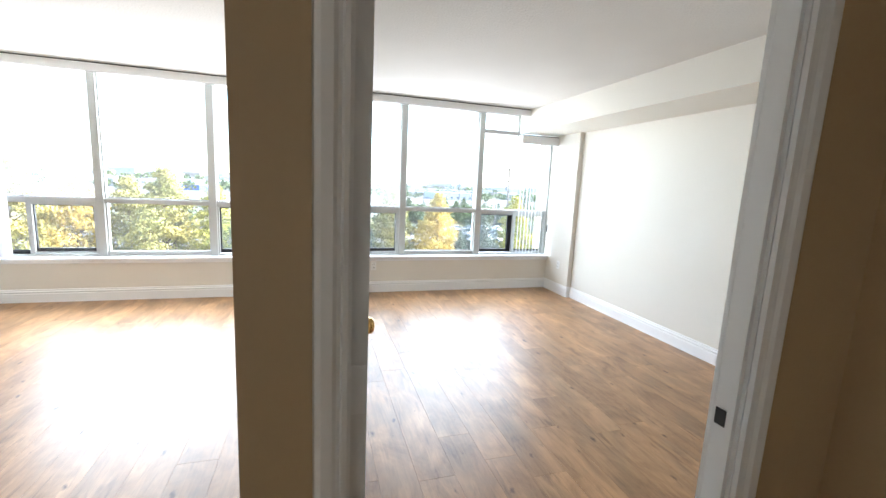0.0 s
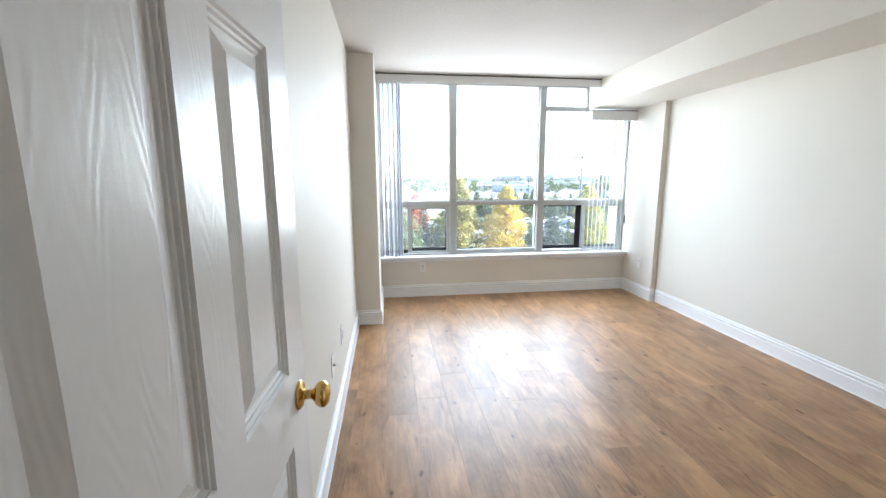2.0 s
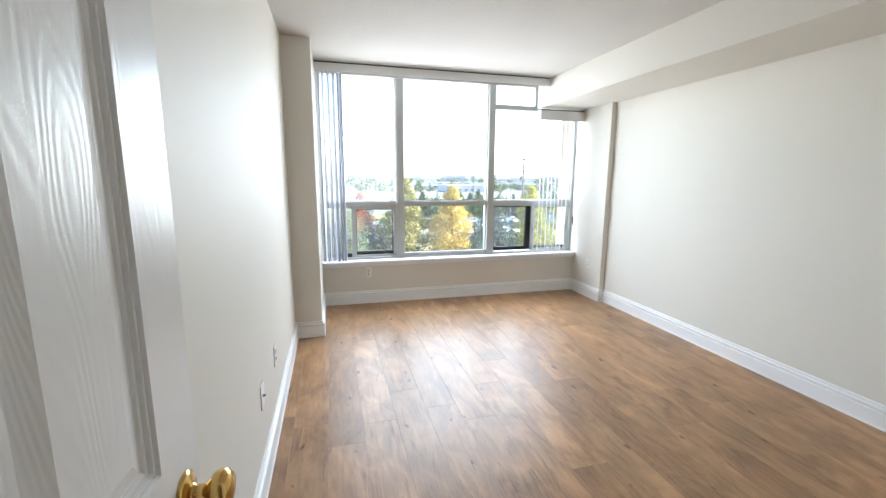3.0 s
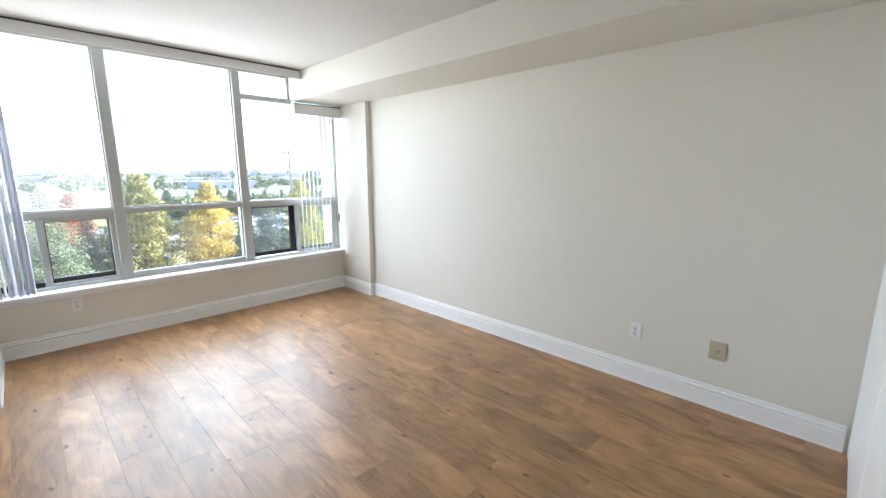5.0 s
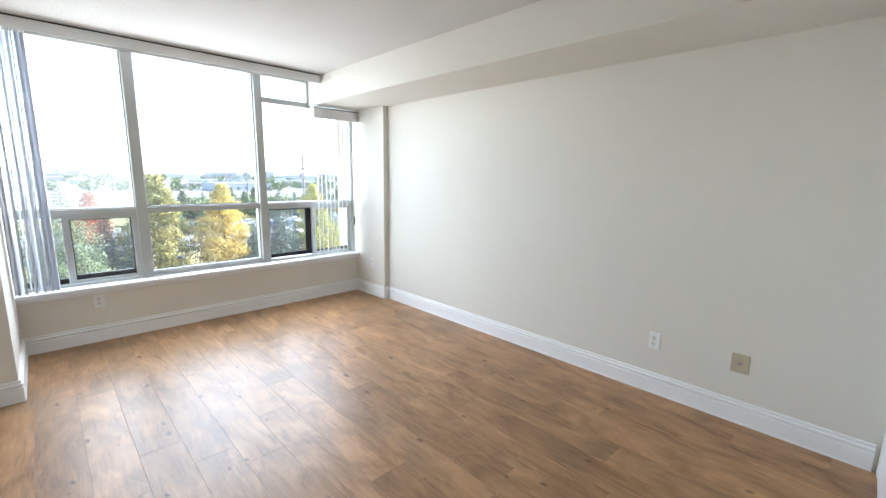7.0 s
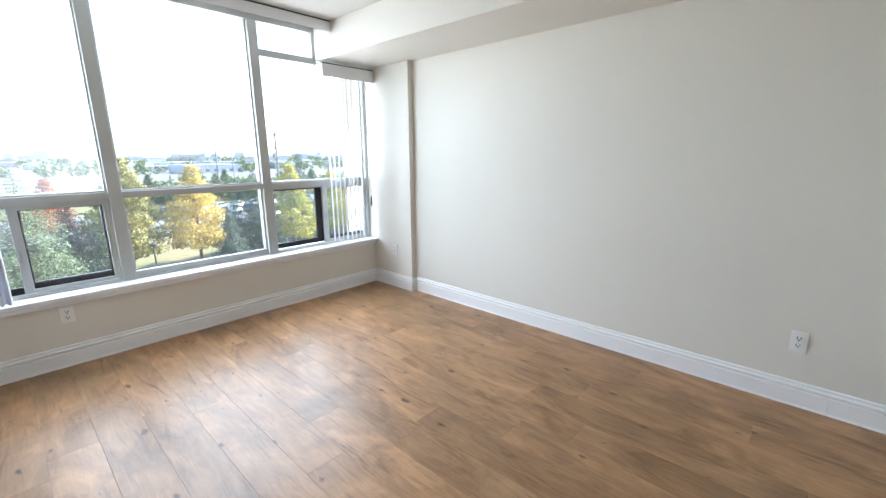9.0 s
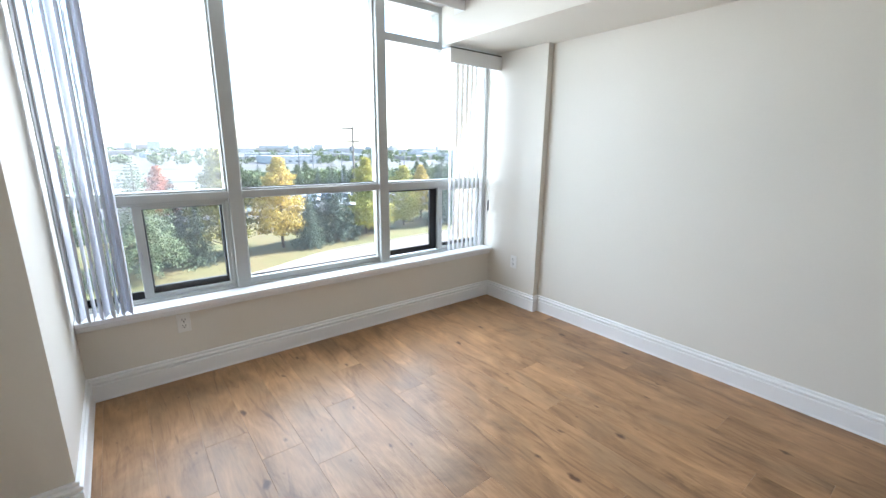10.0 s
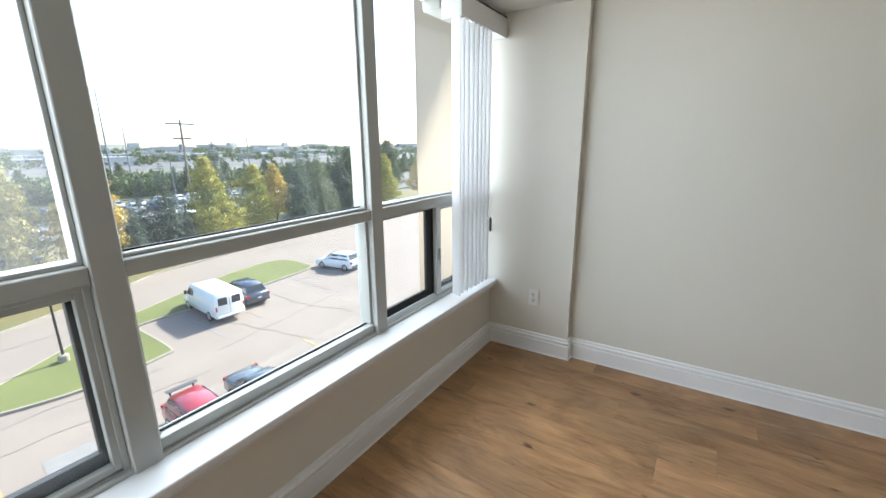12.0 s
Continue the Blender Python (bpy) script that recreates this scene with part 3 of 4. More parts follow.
blind("vertical_blind", "half-open white vinyl vertical slats beside the chase", [(2.812 + .0505 * i, 5.205 + rng.uniform(-.003, .003), 61 + rng.uniform(-2.5, 2.5), rng.uniform(-.08, .08)) for i in range(8)], .512, 2.03, M_VANE_WHITE)
blind("vertical_blind", "stack of white vinyl vertical slats toned for shade at the living room end", [(-3.10 + .03 * i, 5.105, 75 + rng.uniform(-12, 12), rng.uniform(-.2, .2)) for i in range(10)], .503, 2.345, M_VANE_SHADED)

# ---- bedroom door ----
door = thing("door_1", pose(.186, YB + .004, 0.012, 0, 0, 90 - 3.5), "white six-panel moulded door standing open against the wall", "door", kind="structure")
DW, DT, DZ = .75, .035, 2.025
# local frame: x along the leaf from the hinge, y into its thickness (towards the wall), z up


def door_leaf():
    bm = bmesh.new()
    xs = [0, .100, .336, .430, .640, DW]
    zs = [0, .20, .833, .986, 1.590, 1.70, 1.90, DZ]
    bev = ((0, 0), (.003, .005), (.009, .004), (.012, .009), (.018, .0085), (.021, .0115), (.026, .0115), (.052, .003))   # inset, depth
    for side in (0, 1):
        y0, s = (0.0, 1) if side == 0 else (DT, -1)
        grid = [[bm.verts.new((x, y0, z)) for z in zs] for x in xs]
        for i in range(5):
            for j in range(7):
                if i in (1, 3) and j in (1, 3, 5):
                    prev = [grid[i][j], grid[i + 1][j], grid[i + 1][j + 1], grid[i][j + 1]]
                    for inset, depth in bev[1:]:
                        nxt = [bm.verts.new((x, y0 + s * depth, z)) for x, z in ((xs[i] + inset, zs[j] + inset), (xs[i + 1] - inset, zs[j] + inset), (xs[i + 1] - inset, zs[j + 1] - inset), (xs[i] + inset, zs[j + 1] - inset))]
                        for k in range(4):
                            bm.faces.new((prev[k], prev[(k + 1) % 4], nxt[(k + 1) % 4], nxt[k]))
                        prev = nxt
                    bm.faces.new(prev)
                else:
                    bm.faces.new((grid[i][j], grid[i + 1][j], grid[i + 1][j + 1], grid[i][j + 1]))
        if side == 0:
            g0 = grid
        else:
            for a, b in zip(range(5), range(1, 6)):
                bm.faces.new((g0[a][0], g0[b][0], grid[b][0], grid[a][0]))
                bm.faces.new((g0[a][7], grid[a][7], grid[b][7], g0[b][7]))
            for a, b in zip(range(7), range(1, 8)):
                bm.faces.new((g0[0][a], grid[0][a], grid[0][b], g0[0][b]))
                bm.faces.new((g0[5][a], g0[5][b], grid[5][b], grid[5][a]))
    return bm


part("leaf", door_leaf(), M_DOOR, door)
for side, yy in ((-1, 0.0), (1, DT)):
    ax = Matrix.Translation((DW - .055, yy, .915)) @ (pose(0, 0, 0, 90) if side < 0 else pose(0, 0, 0, -90))
    bm = lathe(bmesh.new(), ((.031, 0), (.031, .003), (.026, .007), (.014, .010), (.010, .014), (.010, .026), (.014, .032), (.0235, .038), (.028, .046), (.027, .055), (.020, .062), (.008, .065)), ax, 28)
    part("knob", bm, M_BRASS, door, "polished brass round knob on a rosette", True)
part("latch_plate", boxes((DW, DW + .0015, .006, .029, .885, .945)), M_BRASS, door, "brass latch plate")
for hz in (.20, 1.0, 1.80):
    bm = lathe(bmesh.new(), ((.0045, 0), (.0045, .09)), pose(-.003, DT + .002, hz), 12)
    add_box(bm, -.0015, .0, .002, .030, hz, hz + .09)
    part("hinge", bm, M_TRIM, door, "butt hinge painted white")

# ---- closet in the south wall ----
closet = thing("closet_door", Matrix.Identity(4), "white flush sliding closet doors in a white casing", "closet door", kind="structure")
part("panel", boxes((1.75, 2.516, YB + .002, YB + .008, .012, 2.03), bevel=.003), M_TRIM, closet)
part("panel", boxes((2.52, 3.305, YB + .002, YB + .010, .012, 2.03), bevel=.003), M_TRIM, closet)
part("track", boxes((1.75, 3.305, YB + .002, YB + .03, 2.03, 2.09), bevel=.003), M_TRIM, closet)
part("casing", boxes((3.305, XR - .001, YB + .001, YB + .012, 0, 2.10), bevel=.003), M_TRIM, closet)
part("casing", boxes((1.69, 1.748, YB + .001, YB + .022, 0, 2.10), bevel=.003), M_TRIM, closet)

# ---- outlets ----


def outlet(m, label, plate=None, kind="duplex"):
    """Wall plate whose face looks along local -y; the origin is the plate's centre on the wall."""
    o = thing("wall_outlet" if kind == "duplex" else "cable_plate", m, label, "outlet" if kind == "duplex" else "cable plate")
    part("plate", boxes((-.035, .035, -.006, -.0005, -.057, .057), bevel=.0025, seg=2), plate or M_PLATE, o)
    if kind == "duplex":
        for zc in (-.0195, .0195):
            bm = bmesh.new()
            add_box(bm, -.017, .017, -.0085, -.006, zc - .014, zc + .014, .0012)
            part("receptacle", bm, M_PLATE, o)
            part("slot", boxes((-.0095, -.0055, -.0092, -.0084, zc - .003, zc + .009), (.0055, .0095, -.0092, -.0084, zc - .002, zc + .008), (-.0035, .0035, -.0092, -.0084, zc - .011, zc - .005)), M_SLOT, o)
        part("screw", lathe(bmesh.new(), ((.003, 0), (.002, .001)), pose(0, -.006, 0, 90), 10), M_STEEL, o)
    elif kind == "cable":
        part("coax_socket", lathe(bmesh.new(), ((.008, 0), (.008, .003), (.0045, .003), (.0045, .012)), pose(0, -.006, 0, 90), 14), M_STEEL, o, "steel coaxial socket")
        for zc in (-.042, .042):
            part("screw", lathe(bmesh.new(), ((.003, 0), (.002, .001)), pose(0, -.006, zc, 90), 10), M_STEEL, o)
    return o


outlet(pose(XR, 1.731, .360, 0, 0, -90), "white duplex outlet on the bedroom side wall")
outlet(pose(XR, 1.258, .362, 0, 0, -90) @ Matrix.Diagonal((1.27, 1, 1.0, 1)), "almond cable plate with a coaxial socket", M_ALMOND, "cable")
outlet(pose(.808, YW, .345), "white duplex outlet under the bedroom window")
outlet(pose(CX, 4.895, .392, 0, 0, -90), "white duplex outlet on the pipe chase")
outlet(pose(XL, 2.618, .400, 0, 0, 90), "white blank plate low on the party wall", None, "cable")
outlet(pose(XL, 3.067, .398, 0, 0, 90), "white duplex outlet low on the party wall")

# cord weight by the chase
cw = thing("pull_chain", Matrix.Identity(4), "thin grey pull chain with a dark weight beside the chase", "pull chain")
part("cord", lathe(bmesh.new(), ((.0015, 0), (.0015, 1.10)), pose(3.275, 5.21, .915), 6), M_PLATE, cw)
part("weight", lathe(bmesh.new(), ((.004, 0), (.008, .01), (.008, .085), (.003, .10)), pose(3.275, 5.21, .815), 12), M_SLOT, cw, "dark plastic cord weight")

# ---- outdoors ----
G = -10.3                # the lot, three storeys down
OX, OY, FAR = 0.77, 4.0, 1.245


def out(x, y):
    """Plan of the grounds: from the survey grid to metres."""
    return OX + (x - OX) * FAR, OY + (y - OY) * FAR


M_ASPH = mat("sun-bleached asphalt", (0.212, 0.173, 0.146), 0.9, tone=0.10, scale=.25, fine=6)
M_ROAD = mat("worn grey road", (0.092, 0.086, 0.084), 0.9, tone=0.10, scale=.2, fine=5)
M_GRASS = mat("lawn grass", (0.118, 0.128, 0.030), 0.95, tone=0.16, scale=.35, fine=8, color2=(0.080, 0.090, 0.026))
M_LAWN = mat("autumn lawn with fallen leaves", (0.075, 0.098, 0.024), 0.95, tone=0.16, scale=.13, fine=3, color2=(0.150, 0.098, 0.046))
M_FIELD = mat("far fields", (0.070, 0.076, 0.048), 0.95, tone=0.12, scale=.012, fine=.08, color2=(0.105, 0.098, 0.088))
M_KERB = mat("pale concrete kerb", (0.27, 0.24, 0.195), 0.9, tone=0.08, fine=9)
M_LINE = mat("worn white road paint", (0.205, 0.195, 0.185), 0.85, tone=0.1, fine=4)
M_YLINE = mat("worn yellow road paint", (0.34, 0.24, 0.09), 0.85, tone=0.1, fine=4)
M_FAINT = mat("almost worn away stall paint", (0.20, 0.175, 0.15), 0.9, tone=0.12, scale=1, fine=5)
M_CRACK = mat("tar-filled crack", (0.085, 0.075, 0.066), 0.8)


def slab(name, pts, z, thick, material, label, category=""):
    pts = [out(x, y) for x, y in pts]
    bm = bmesh.new()
    top = [bm.verts.new((x, y, z)) for x, y in pts]
    bot = [bm.verts.new((x, y, z - thick)) for x, y in pts]
    bm.faces.new(top)
    n = len(pts)
    for i in range(n):
        bm.faces.new((top[i], bot[i], bot[(i + 1) % n], top[(i + 1) % n]))
    return structure(name, bm, material, label, category)


def smooth_line(pts, n=6):
    out = []
    P = [Vector((*p, 0)) for p in pts]
    P = [2 * P[0] - P[1], *P, 2 * P[-1] - P[-2]]
    for i in range(1, len(P) - 2):
        for k in range(n):
            t = k / n
            a, b, c, d = P[i - 1:i + 3]
            q = .5 * (2 * b + (c - a) * t + (2 * a - 5 * b + 4 * c - d) * t * t + (3 * b - a - 3 * c + d) * t ** 3)
            out.append((q.x, q.y))
    out.append(pts[-1])
    return out


def kerb(pts, z, w=.15, h=.14, name="kerb"):
    """A kerb along a line of points."""
    pts = [out(x, y) for x, y in pts]
    bm = bmesh.new()
    rows = []
    for i, (x, y) in enumerate(pts):
        a, b = Vector(pts[max(0, i - 1)]), Vector(pts[min(len(pts) - 1, i + 1)])
        d = (b - a).normalized()
        nx, ny = -d.y * w / 2, d.x * w / 2
        rows.append([bm.verts.new(p) for p in ((x + nx, y + ny, z), (x + nx * .8, y + ny * .8, z + h), (x - nx * .8, y - ny * .8, z + h), (x - nx, y - ny, z))])
    for a, b in zip(rows, rows[1:]):
        for k in range(3):
            bm.faces.new((a[k], a[k + 1], b[k + 1], b[k]))
    return structure(name, bm, M_KERB, "pale concrete kerb", "kerb")


slab("ground", [(-4000, -4000), (4000, -4000), (4000, 4000), (-4000, 4000)], G - .30, .5, M_FIELD, "open land running to the horizon", "ground")
far_kerb = smooth_line([(-60, 22), (-30, 26), (-12, 29), (0, 32.2), (7.8, 35.2), (12, 37.2), (16, 38.8), (27, 40), (40, 41.2), (70, 43)])
slab("parking_lot", [(-60, YW + .2), (90, YW + .2), (90, 44)] + [(x, y) for x, y in reversed(far_kerb)], G, .28, M_ASPH, "sun-bleached asphalt parking lot and drive", "parking lot")
slab("lawn", far_kerb + [(90, 44), (90, 58), (-60, 58)], G + .12, .4, M_LAWN, "autumn lawn strewn with fallen leaves under the trees", "lawn")
kerb(far_kerb, G)
isl = smooth_line([(2.2, 25.6), (2.9, 24.7), (5.6, 23.9), (8.5, 24.2), (9.0, 24.8), (9.2, 28.5), (9.6, 28.95), (12.3, 28.95), (17.5, 29.1), (21.3, 29.5), (22.0, 30.6), (21.6, 33.6), (17.4, 33.6), (13.0, 32.1), (8.5, 30.3), (6.0, 28.7), (3.4, 26.9), (2.2, 25.6)], 4)
slab("grass_island", isl[:-1], G + .13, .3, M_GRASS, "bright mown grass island between lot and drive", "lawn")
kerb(isl, G)
slab("far_road", [(-80, 60), (140, 62), (140, 88), (-80, 84)], G - .02, .2, M_ROAD, "grey road and car park beyond the trees", "road")
slab("verge", [(-120, 92), (160, 95), (160, 112), (-120, 109)], G - .05, .2, M_LAWN, "grass verge with a hedge of trees", "lawn")
slab("far_road", [(-300, 135), (400, 140), (400, 165), (-300, 160)], G - .10, .15, M_ROAD, "pale highway beyond the verge", "road")
slab("far_road", [(-400, 210), (500, 215), (500, 290), (-400, 290)], G - .15, .1, M_ROAD, "pale storage yard far off", "road")

# stall lines, patches and cracks
for k, (a, b, m_) in enumerate((((11.45, 28.8), (11.13, 24.05), M_LINE), ((13.9, 28.8), (13.6, 24.2), M_FAINT), ((16.5, 28.9), (16.2, 24.3), M_FAINT), ((19.1, 29.1), (18.8, 24.4), M_FAINT),
                                ((2.2, 20.6), (2.0, 16.0), M_YLINE), ((4.9, 20.4), (4.7, 16.0), M_YLINE), ((7.6, 20.3), (7.4, 16.0), M_YLINE), ((10.3, 20.2), (10.1, 16.0), M_YLINE), ((13.0, 20.1), (12.8, 16.0), M_YLINE))):
    d = (Vector(b) - Vector(a)).normalized()
    n_ = Vector((-d.y, d.x)) * .06
    slab("road_marking", [(a[0] + n_.x, a[1] + n_.y), (b[0] + n_.x, b[1] + n_.y), (b[0] - n_.x, b[1] - n_.y), (a[0] - n_.x, a[1] - n_.y)], G + .012, .01, m_, "worn painted stall line", "road marking")
slab("road_marking", [(3.2, 20.2), (4.5, 20.1), (4.4, 18.9), (3.1, 19.0)], G + .012, .01, M_LINE, "worn white painted stall symbol", "road marking")
rngc = random.Random(11)
for a, b in (((-4, 24), (8, 23.2)), ((4, 31.4), (7.5, 31.6)), ((10, 22.6), (26, 24.6)), ((12, 26.9), (13.5, 19)), ((-8, 27), (2, 29.5)), ((16, 25), (17, 20.5)), ((19, 28), (30, 27)), ((24, 37.5), (34, 38)), ((0, 21.8), (9, 21.2))):
    pts = []
    for k in range(13):
        t = k / 12
        pts.append((a[0] + (b[0] - a[0]) * t + rngc.uniform(-.12, .12), a[1] + (b[1] - a[1]) * t + rngc.uniform(-.12, .12)))
    slab("asphalt_crack", [(x + .018, y + .018) for x, y in pts] + [(x - .018, y - .018) for x, y in reversed(pts)], G + .008, .006, M_CRACK, "dark tar-filled crack in the asphalt", "crack")

# ---- trees ----
M_BARK = mat("grey-brown bark", (0.12, 0.085, 0.06), 0.95, tone=0.15, fine=20, bump=0.4, bump_scale=30, stretch=(1, 1, .2))


def leaf_mat(name, c1, c2, spread=.10):
    m = mat(name, c1, 0.7, tone=0.2, scale=.30, fine=4, color2=c2, spread=spread)
    nt = m.node_tree
    b = nt.nodes["Principled BSDF"]
    tl = nt.nodes.new("ShaderNodeBsdfTranslucent")
    src = b.inputs["Base Color"].links[0].from_socket
    geo = nt.nodes.new("ShaderNodeNewGeometry")
    vr = nt.nodes.new("ShaderNodeMapRange")
    vr.inputs["To Min"].default_value = 0.62
    vr.inputs["To Max"].default_value = 1.38
    nt.links.new(geo.outputs["Random Per Island"], vr.inputs["Value"])
    tone = nt.nodes.new("ShaderNodeHueSaturation")
    nt.links.new(vr.outputs["Result"], tone.inputs["Value"])
    nt.links.new(src, tone.inputs["Color"])
    src = tone.outputs["Color"]
    nt.links.new(src, b.inputs["Base Color"])
    nt.links.new(src, tl.inputs["Color"])
    mx = nt.nodes.new("ShaderNodeMixShader")
    mx.inputs[0].default_value = .3
    nt.links.new(b.outputs[0], mx.inputs[1])
    nt.links.new(tl.outputs[0], mx.inputs[2])
    nt.links.new(mx.outputs[0], nt.nodes["Material Output"].inputs["Surface"])
    return m


L_YELLOW = leaf_mat("yellow autumn leaves", (0.50, 0.345, 0.075), (0.42, 0.330, 0.080))
L_ORANGE = leaf_mat("orange autumn leaves", (0.37, 0.290, 0.080), (0.180, 0.200, 0.065))
L_LIME = leaf_mat("yellow-green leaves", (0.165, 0.205, 0.040), (0.48, 0.380, 0.050))
L_GREEN = leaf_mat("deep green leaves", (0.058, 0.085, 0.034), (0.105, 0.130, 0.046))
L_RED = leaf_mat("red autumn leaves", (0.42, 0.12, 0.065), (0.33, 0.15, 0.07))
L_SPRUCE = leaf_mat("blue-green spruce needles", (0.050, 0.078, 0.054), (0.100, 0.130, 0.088))
L_PINE = leaf_mat("grey-green pine needles", (0.140, 0.170, 0.085), (0.080, 0.112, 0.056))


def leaves_mesh(name, centers, sizes, normals, material):
    """Many small bent leaf clumps: two triangles each, scattered round the given centres."""
    n = len(centers)
    r = np.random.RandomState(n)
    u = r.normal(size=(n, 3))
    u -= normals * np.sum(u * normals, axis=1, keepdims=True)
    u /= np.linalg.norm(u, axis=1, keepdims=True) + 1e-9
    v = np.cross(normals, u)
    s = sizes[:, None]
    a = centers - u * s
    b = centers + v * s * .55 + normals * s * .12
    c = centers + u * s
    d = centers - v * s * .55 + normals * s * .12
    verts = np.stack([a, b, c, d], axis=1).reshape(-1, 3)
    faces = np.arange(4 * n).reshape(n, 4)
    me = bpy.data.meshes.new(name)
    me.from_pydata(verts.tolist(), [], faces.tolist())
    me.materials.append(material)
    return me


def limb(bm, p, q, r0, r1, n=7):
    p, q = Vector(p), Vector(q)
    d = (q - p).normalized()
    m = d.to_track_quat('Z', 'Y').to_matrix()
    rings = []
    for c, r in ((p, r0), ((p + q) / 2 + m @ Vector((r0 * .3, 0, 0)), (r0 + r1) / 2), (q, r1)):
        rings.append([bm.verts.new(c + m @ Vector((r * math.cos(2 * math.pi * i / n), r * math.sin(2 * math.pi * i / n), 0))) for i in range(n)])
    for a, b in zip(rings, rings[1:]):
        for i in range(n):
            bm.faces.new((a[i], a[(i + 1) % n], b[(i + 1) % n], b[i]))
    bm.faces.new(rings[-1])


def broadleaf(name, label, h, w, material, seed, clear=.16, group="", taper=.8, leaves=1.0):
    """A broadleaved tree of height h and width w: trunk, limbs and a crown of leaf clumps with gaps."""
    r = np.random.RandomState(seed)
    t = thing(name, Matrix.Identity(4), label, "tree", group)
    bm = bmesh.new()
    limb(bm, (0, 0, -.3), (0, 0, h * .42), .018 * h, .011 * h, 9)
    limb(bm, (0, 0, h * .42), (.02 * h, 0, h * .88), .011 * h, .002 * h)
    blobs = []
    for k in range(58):
        f = (k + .5) / 58
        z = h * (clear + .06 + (.93 - clear) * f)
        env = min(1, .45 + f * 3) * (1 - f) ** taper
        ang = k * 2.4 + r.uniform(-.5, .5)
        rad = w * .5 * env * r.uniform(.40, 1.02)
        c = np.array((rad * math.cos(ang), rad * math.sin(ang), z + r.uniform(-.02, .02) * h))
        if k % 2 == 0:
            limb(bm, (0, 0, max(h * clear, z - rad * .8)), tuple(c), .005 * h, .0012 * h, 5)
        blobs.append((c, w * (.070 + .085 * env) * r.uniform(.7, 1.25)))
    for k in range(12):
        f = r.uniform(0, .85)
        blobs.append((np.array((r.normal() * w * .09, r.normal() * w * .09, h * (clear + .10 + .84 * f * (1 - clear)))), w * .18 * (1 - f * .6)))
    part("trunk", bm, M_BARK, t)
    cs, ns = [], []
    for c, br in blobs:
        n = int((90 + 1900 * (br / w) ** 1.5) * leaves)
        d = r.normal(size=(n, 3))
        d /= np.linalg.norm(d, axis=1, keepdims=True)
        rr = br * r.uniform(.25, 1.25, size=(n, 1)) ** .7
        cs.append(c + d * rr * np.array((1.1, 1.1, .55)))
        ns.append(d + r.normal(size=(n, 3)) * .5)
    cs, ns = np.concatenate(cs), np.concatenate(ns)
    ns /= np.linalg.norm(ns, axis=1, keepdims=True)
    crown = new("crown", leaves_mesh("crown", cs, r.uniform(.007, .015, len(cs)) * h / leaves ** .5 + .02, ns, material))
    crown.parent = t
    return t


def spruce(name, label, h, w, material, seed, group="", clear=.03, leaves=1.0):
    """A conifer: straight trunk, whorls of drooping boughs, needle clumps along each bough."""
    r = np.random.RandomState(seed)
    t = thing(name, Matrix.Identity(4), label, "tree", group)
    bm = bmesh.new()
    limb(bm, (0, 0, -.3), (0, 0, h * .97), .016 * h, .002 * h, 8)
    cs, ns, ss = [], [], []
    z = h * clear
    while z < h * .97:
        f = (z / h - clear) / (1 - clear)
        reach = w * .5 * (1 - f) ** .85 * r.uniform(.82, 1.1) + .06
        nb = int(7 + 5 * (1 - f))
        a0 = r.uniform(0, 6.28)
        for k in range(nb):
            a = a0 + k * 6.283 / nb + r.uniform(-.25, .25)
            L = reach * r.uniform(.7, 1.12)
            droop = -.22 * L + (.25 * L if f > .7 else 0)
            if k % 2 == 0:
                limb(bm, (0, 0, z), (L * .8 * math.cos(a), L * .8 * math.sin(a), z + droop * .7), .004 * h * (1 - f) + .006, .004, 4)
            n = max(4, int(130 * leaves * L / (w * .5)))
            s = r.uniform(.15, 1.0, n)
            side = r.normal(size=n) * .13 * L * (1.15 - s)
            x = L * s * math.cos(a) - side * math.sin(a)
            y = L * s * math.sin(a) + side * math.cos(a)
            zz = z + droop * s ** 1.4 + r.normal(size=n) * .05 * L
            cs.append(np.stack([x, y, zz], 1))
            nn = r.normal(size=(n, 3)) * .55 + np.array((.5 * math.cos(a), .5 * math.sin(a), .9))
            ns.append(nn)
            ss.append(r.uniform(.006, .013, n) / leaves ** .5 * h * (.55 + .45 * (1 - f)))
        z += h * (.036 - .014 * f)
    part("trunk", bm, M_BARK, t)
    cs, ns, ss = np.concatenate(cs), np.concatenate(ns), np.concatenate(ss)
    ns /= np.linalg.norm(ns, axis=1, keepdims=True)
    crown = new("crown", leaves_mesh("crown", cs, ss, ns, material))
    crown.parent = t
    return t


def put(t, x, y, turn=0.0, scale=1.0, z=G + .10):
    scale *= FAR
    t.matrix_world = pose(*out(x, y), z, 0, 0, turn) @ Matrix.Diagonal((scale, scale, scale, 1))
    return t


def again(t, x, y, turn, scale=1.0, z=G + .10):
    c = copy_thing(t, pose(*out(x, y), z, 0, 0, turn))
    scale *= FAR
    c.scale = (scale, scale, scale)
    return c


yel = put(broadleaf("maple_tree", "slender young tree with yellow autumn leaves on the lawn", 8.4, 6.2, L_YELLOW, 3, .13), 12.4, 42.3)
ora = put(broadleaf("maple_tree", "young tree with orange-yellow autumn leaves on the lawn", 9.1, 6.6, L_ORANGE, 8, .11), 7.4, 42.2)
lim = put(broadleaf("maple_tree", "tree turning from green to yellow beside the drive", 8.3, 6.8, L_LIME, 12, .03, taper=1.0), 22.1, 44)
lim2 = put(broadleaf("maple_tree", "small tree with yellow-green and orange leaves", 7.3, 6.8, L_LIME, 15, .04, taper=1.0), 28.3, 46)
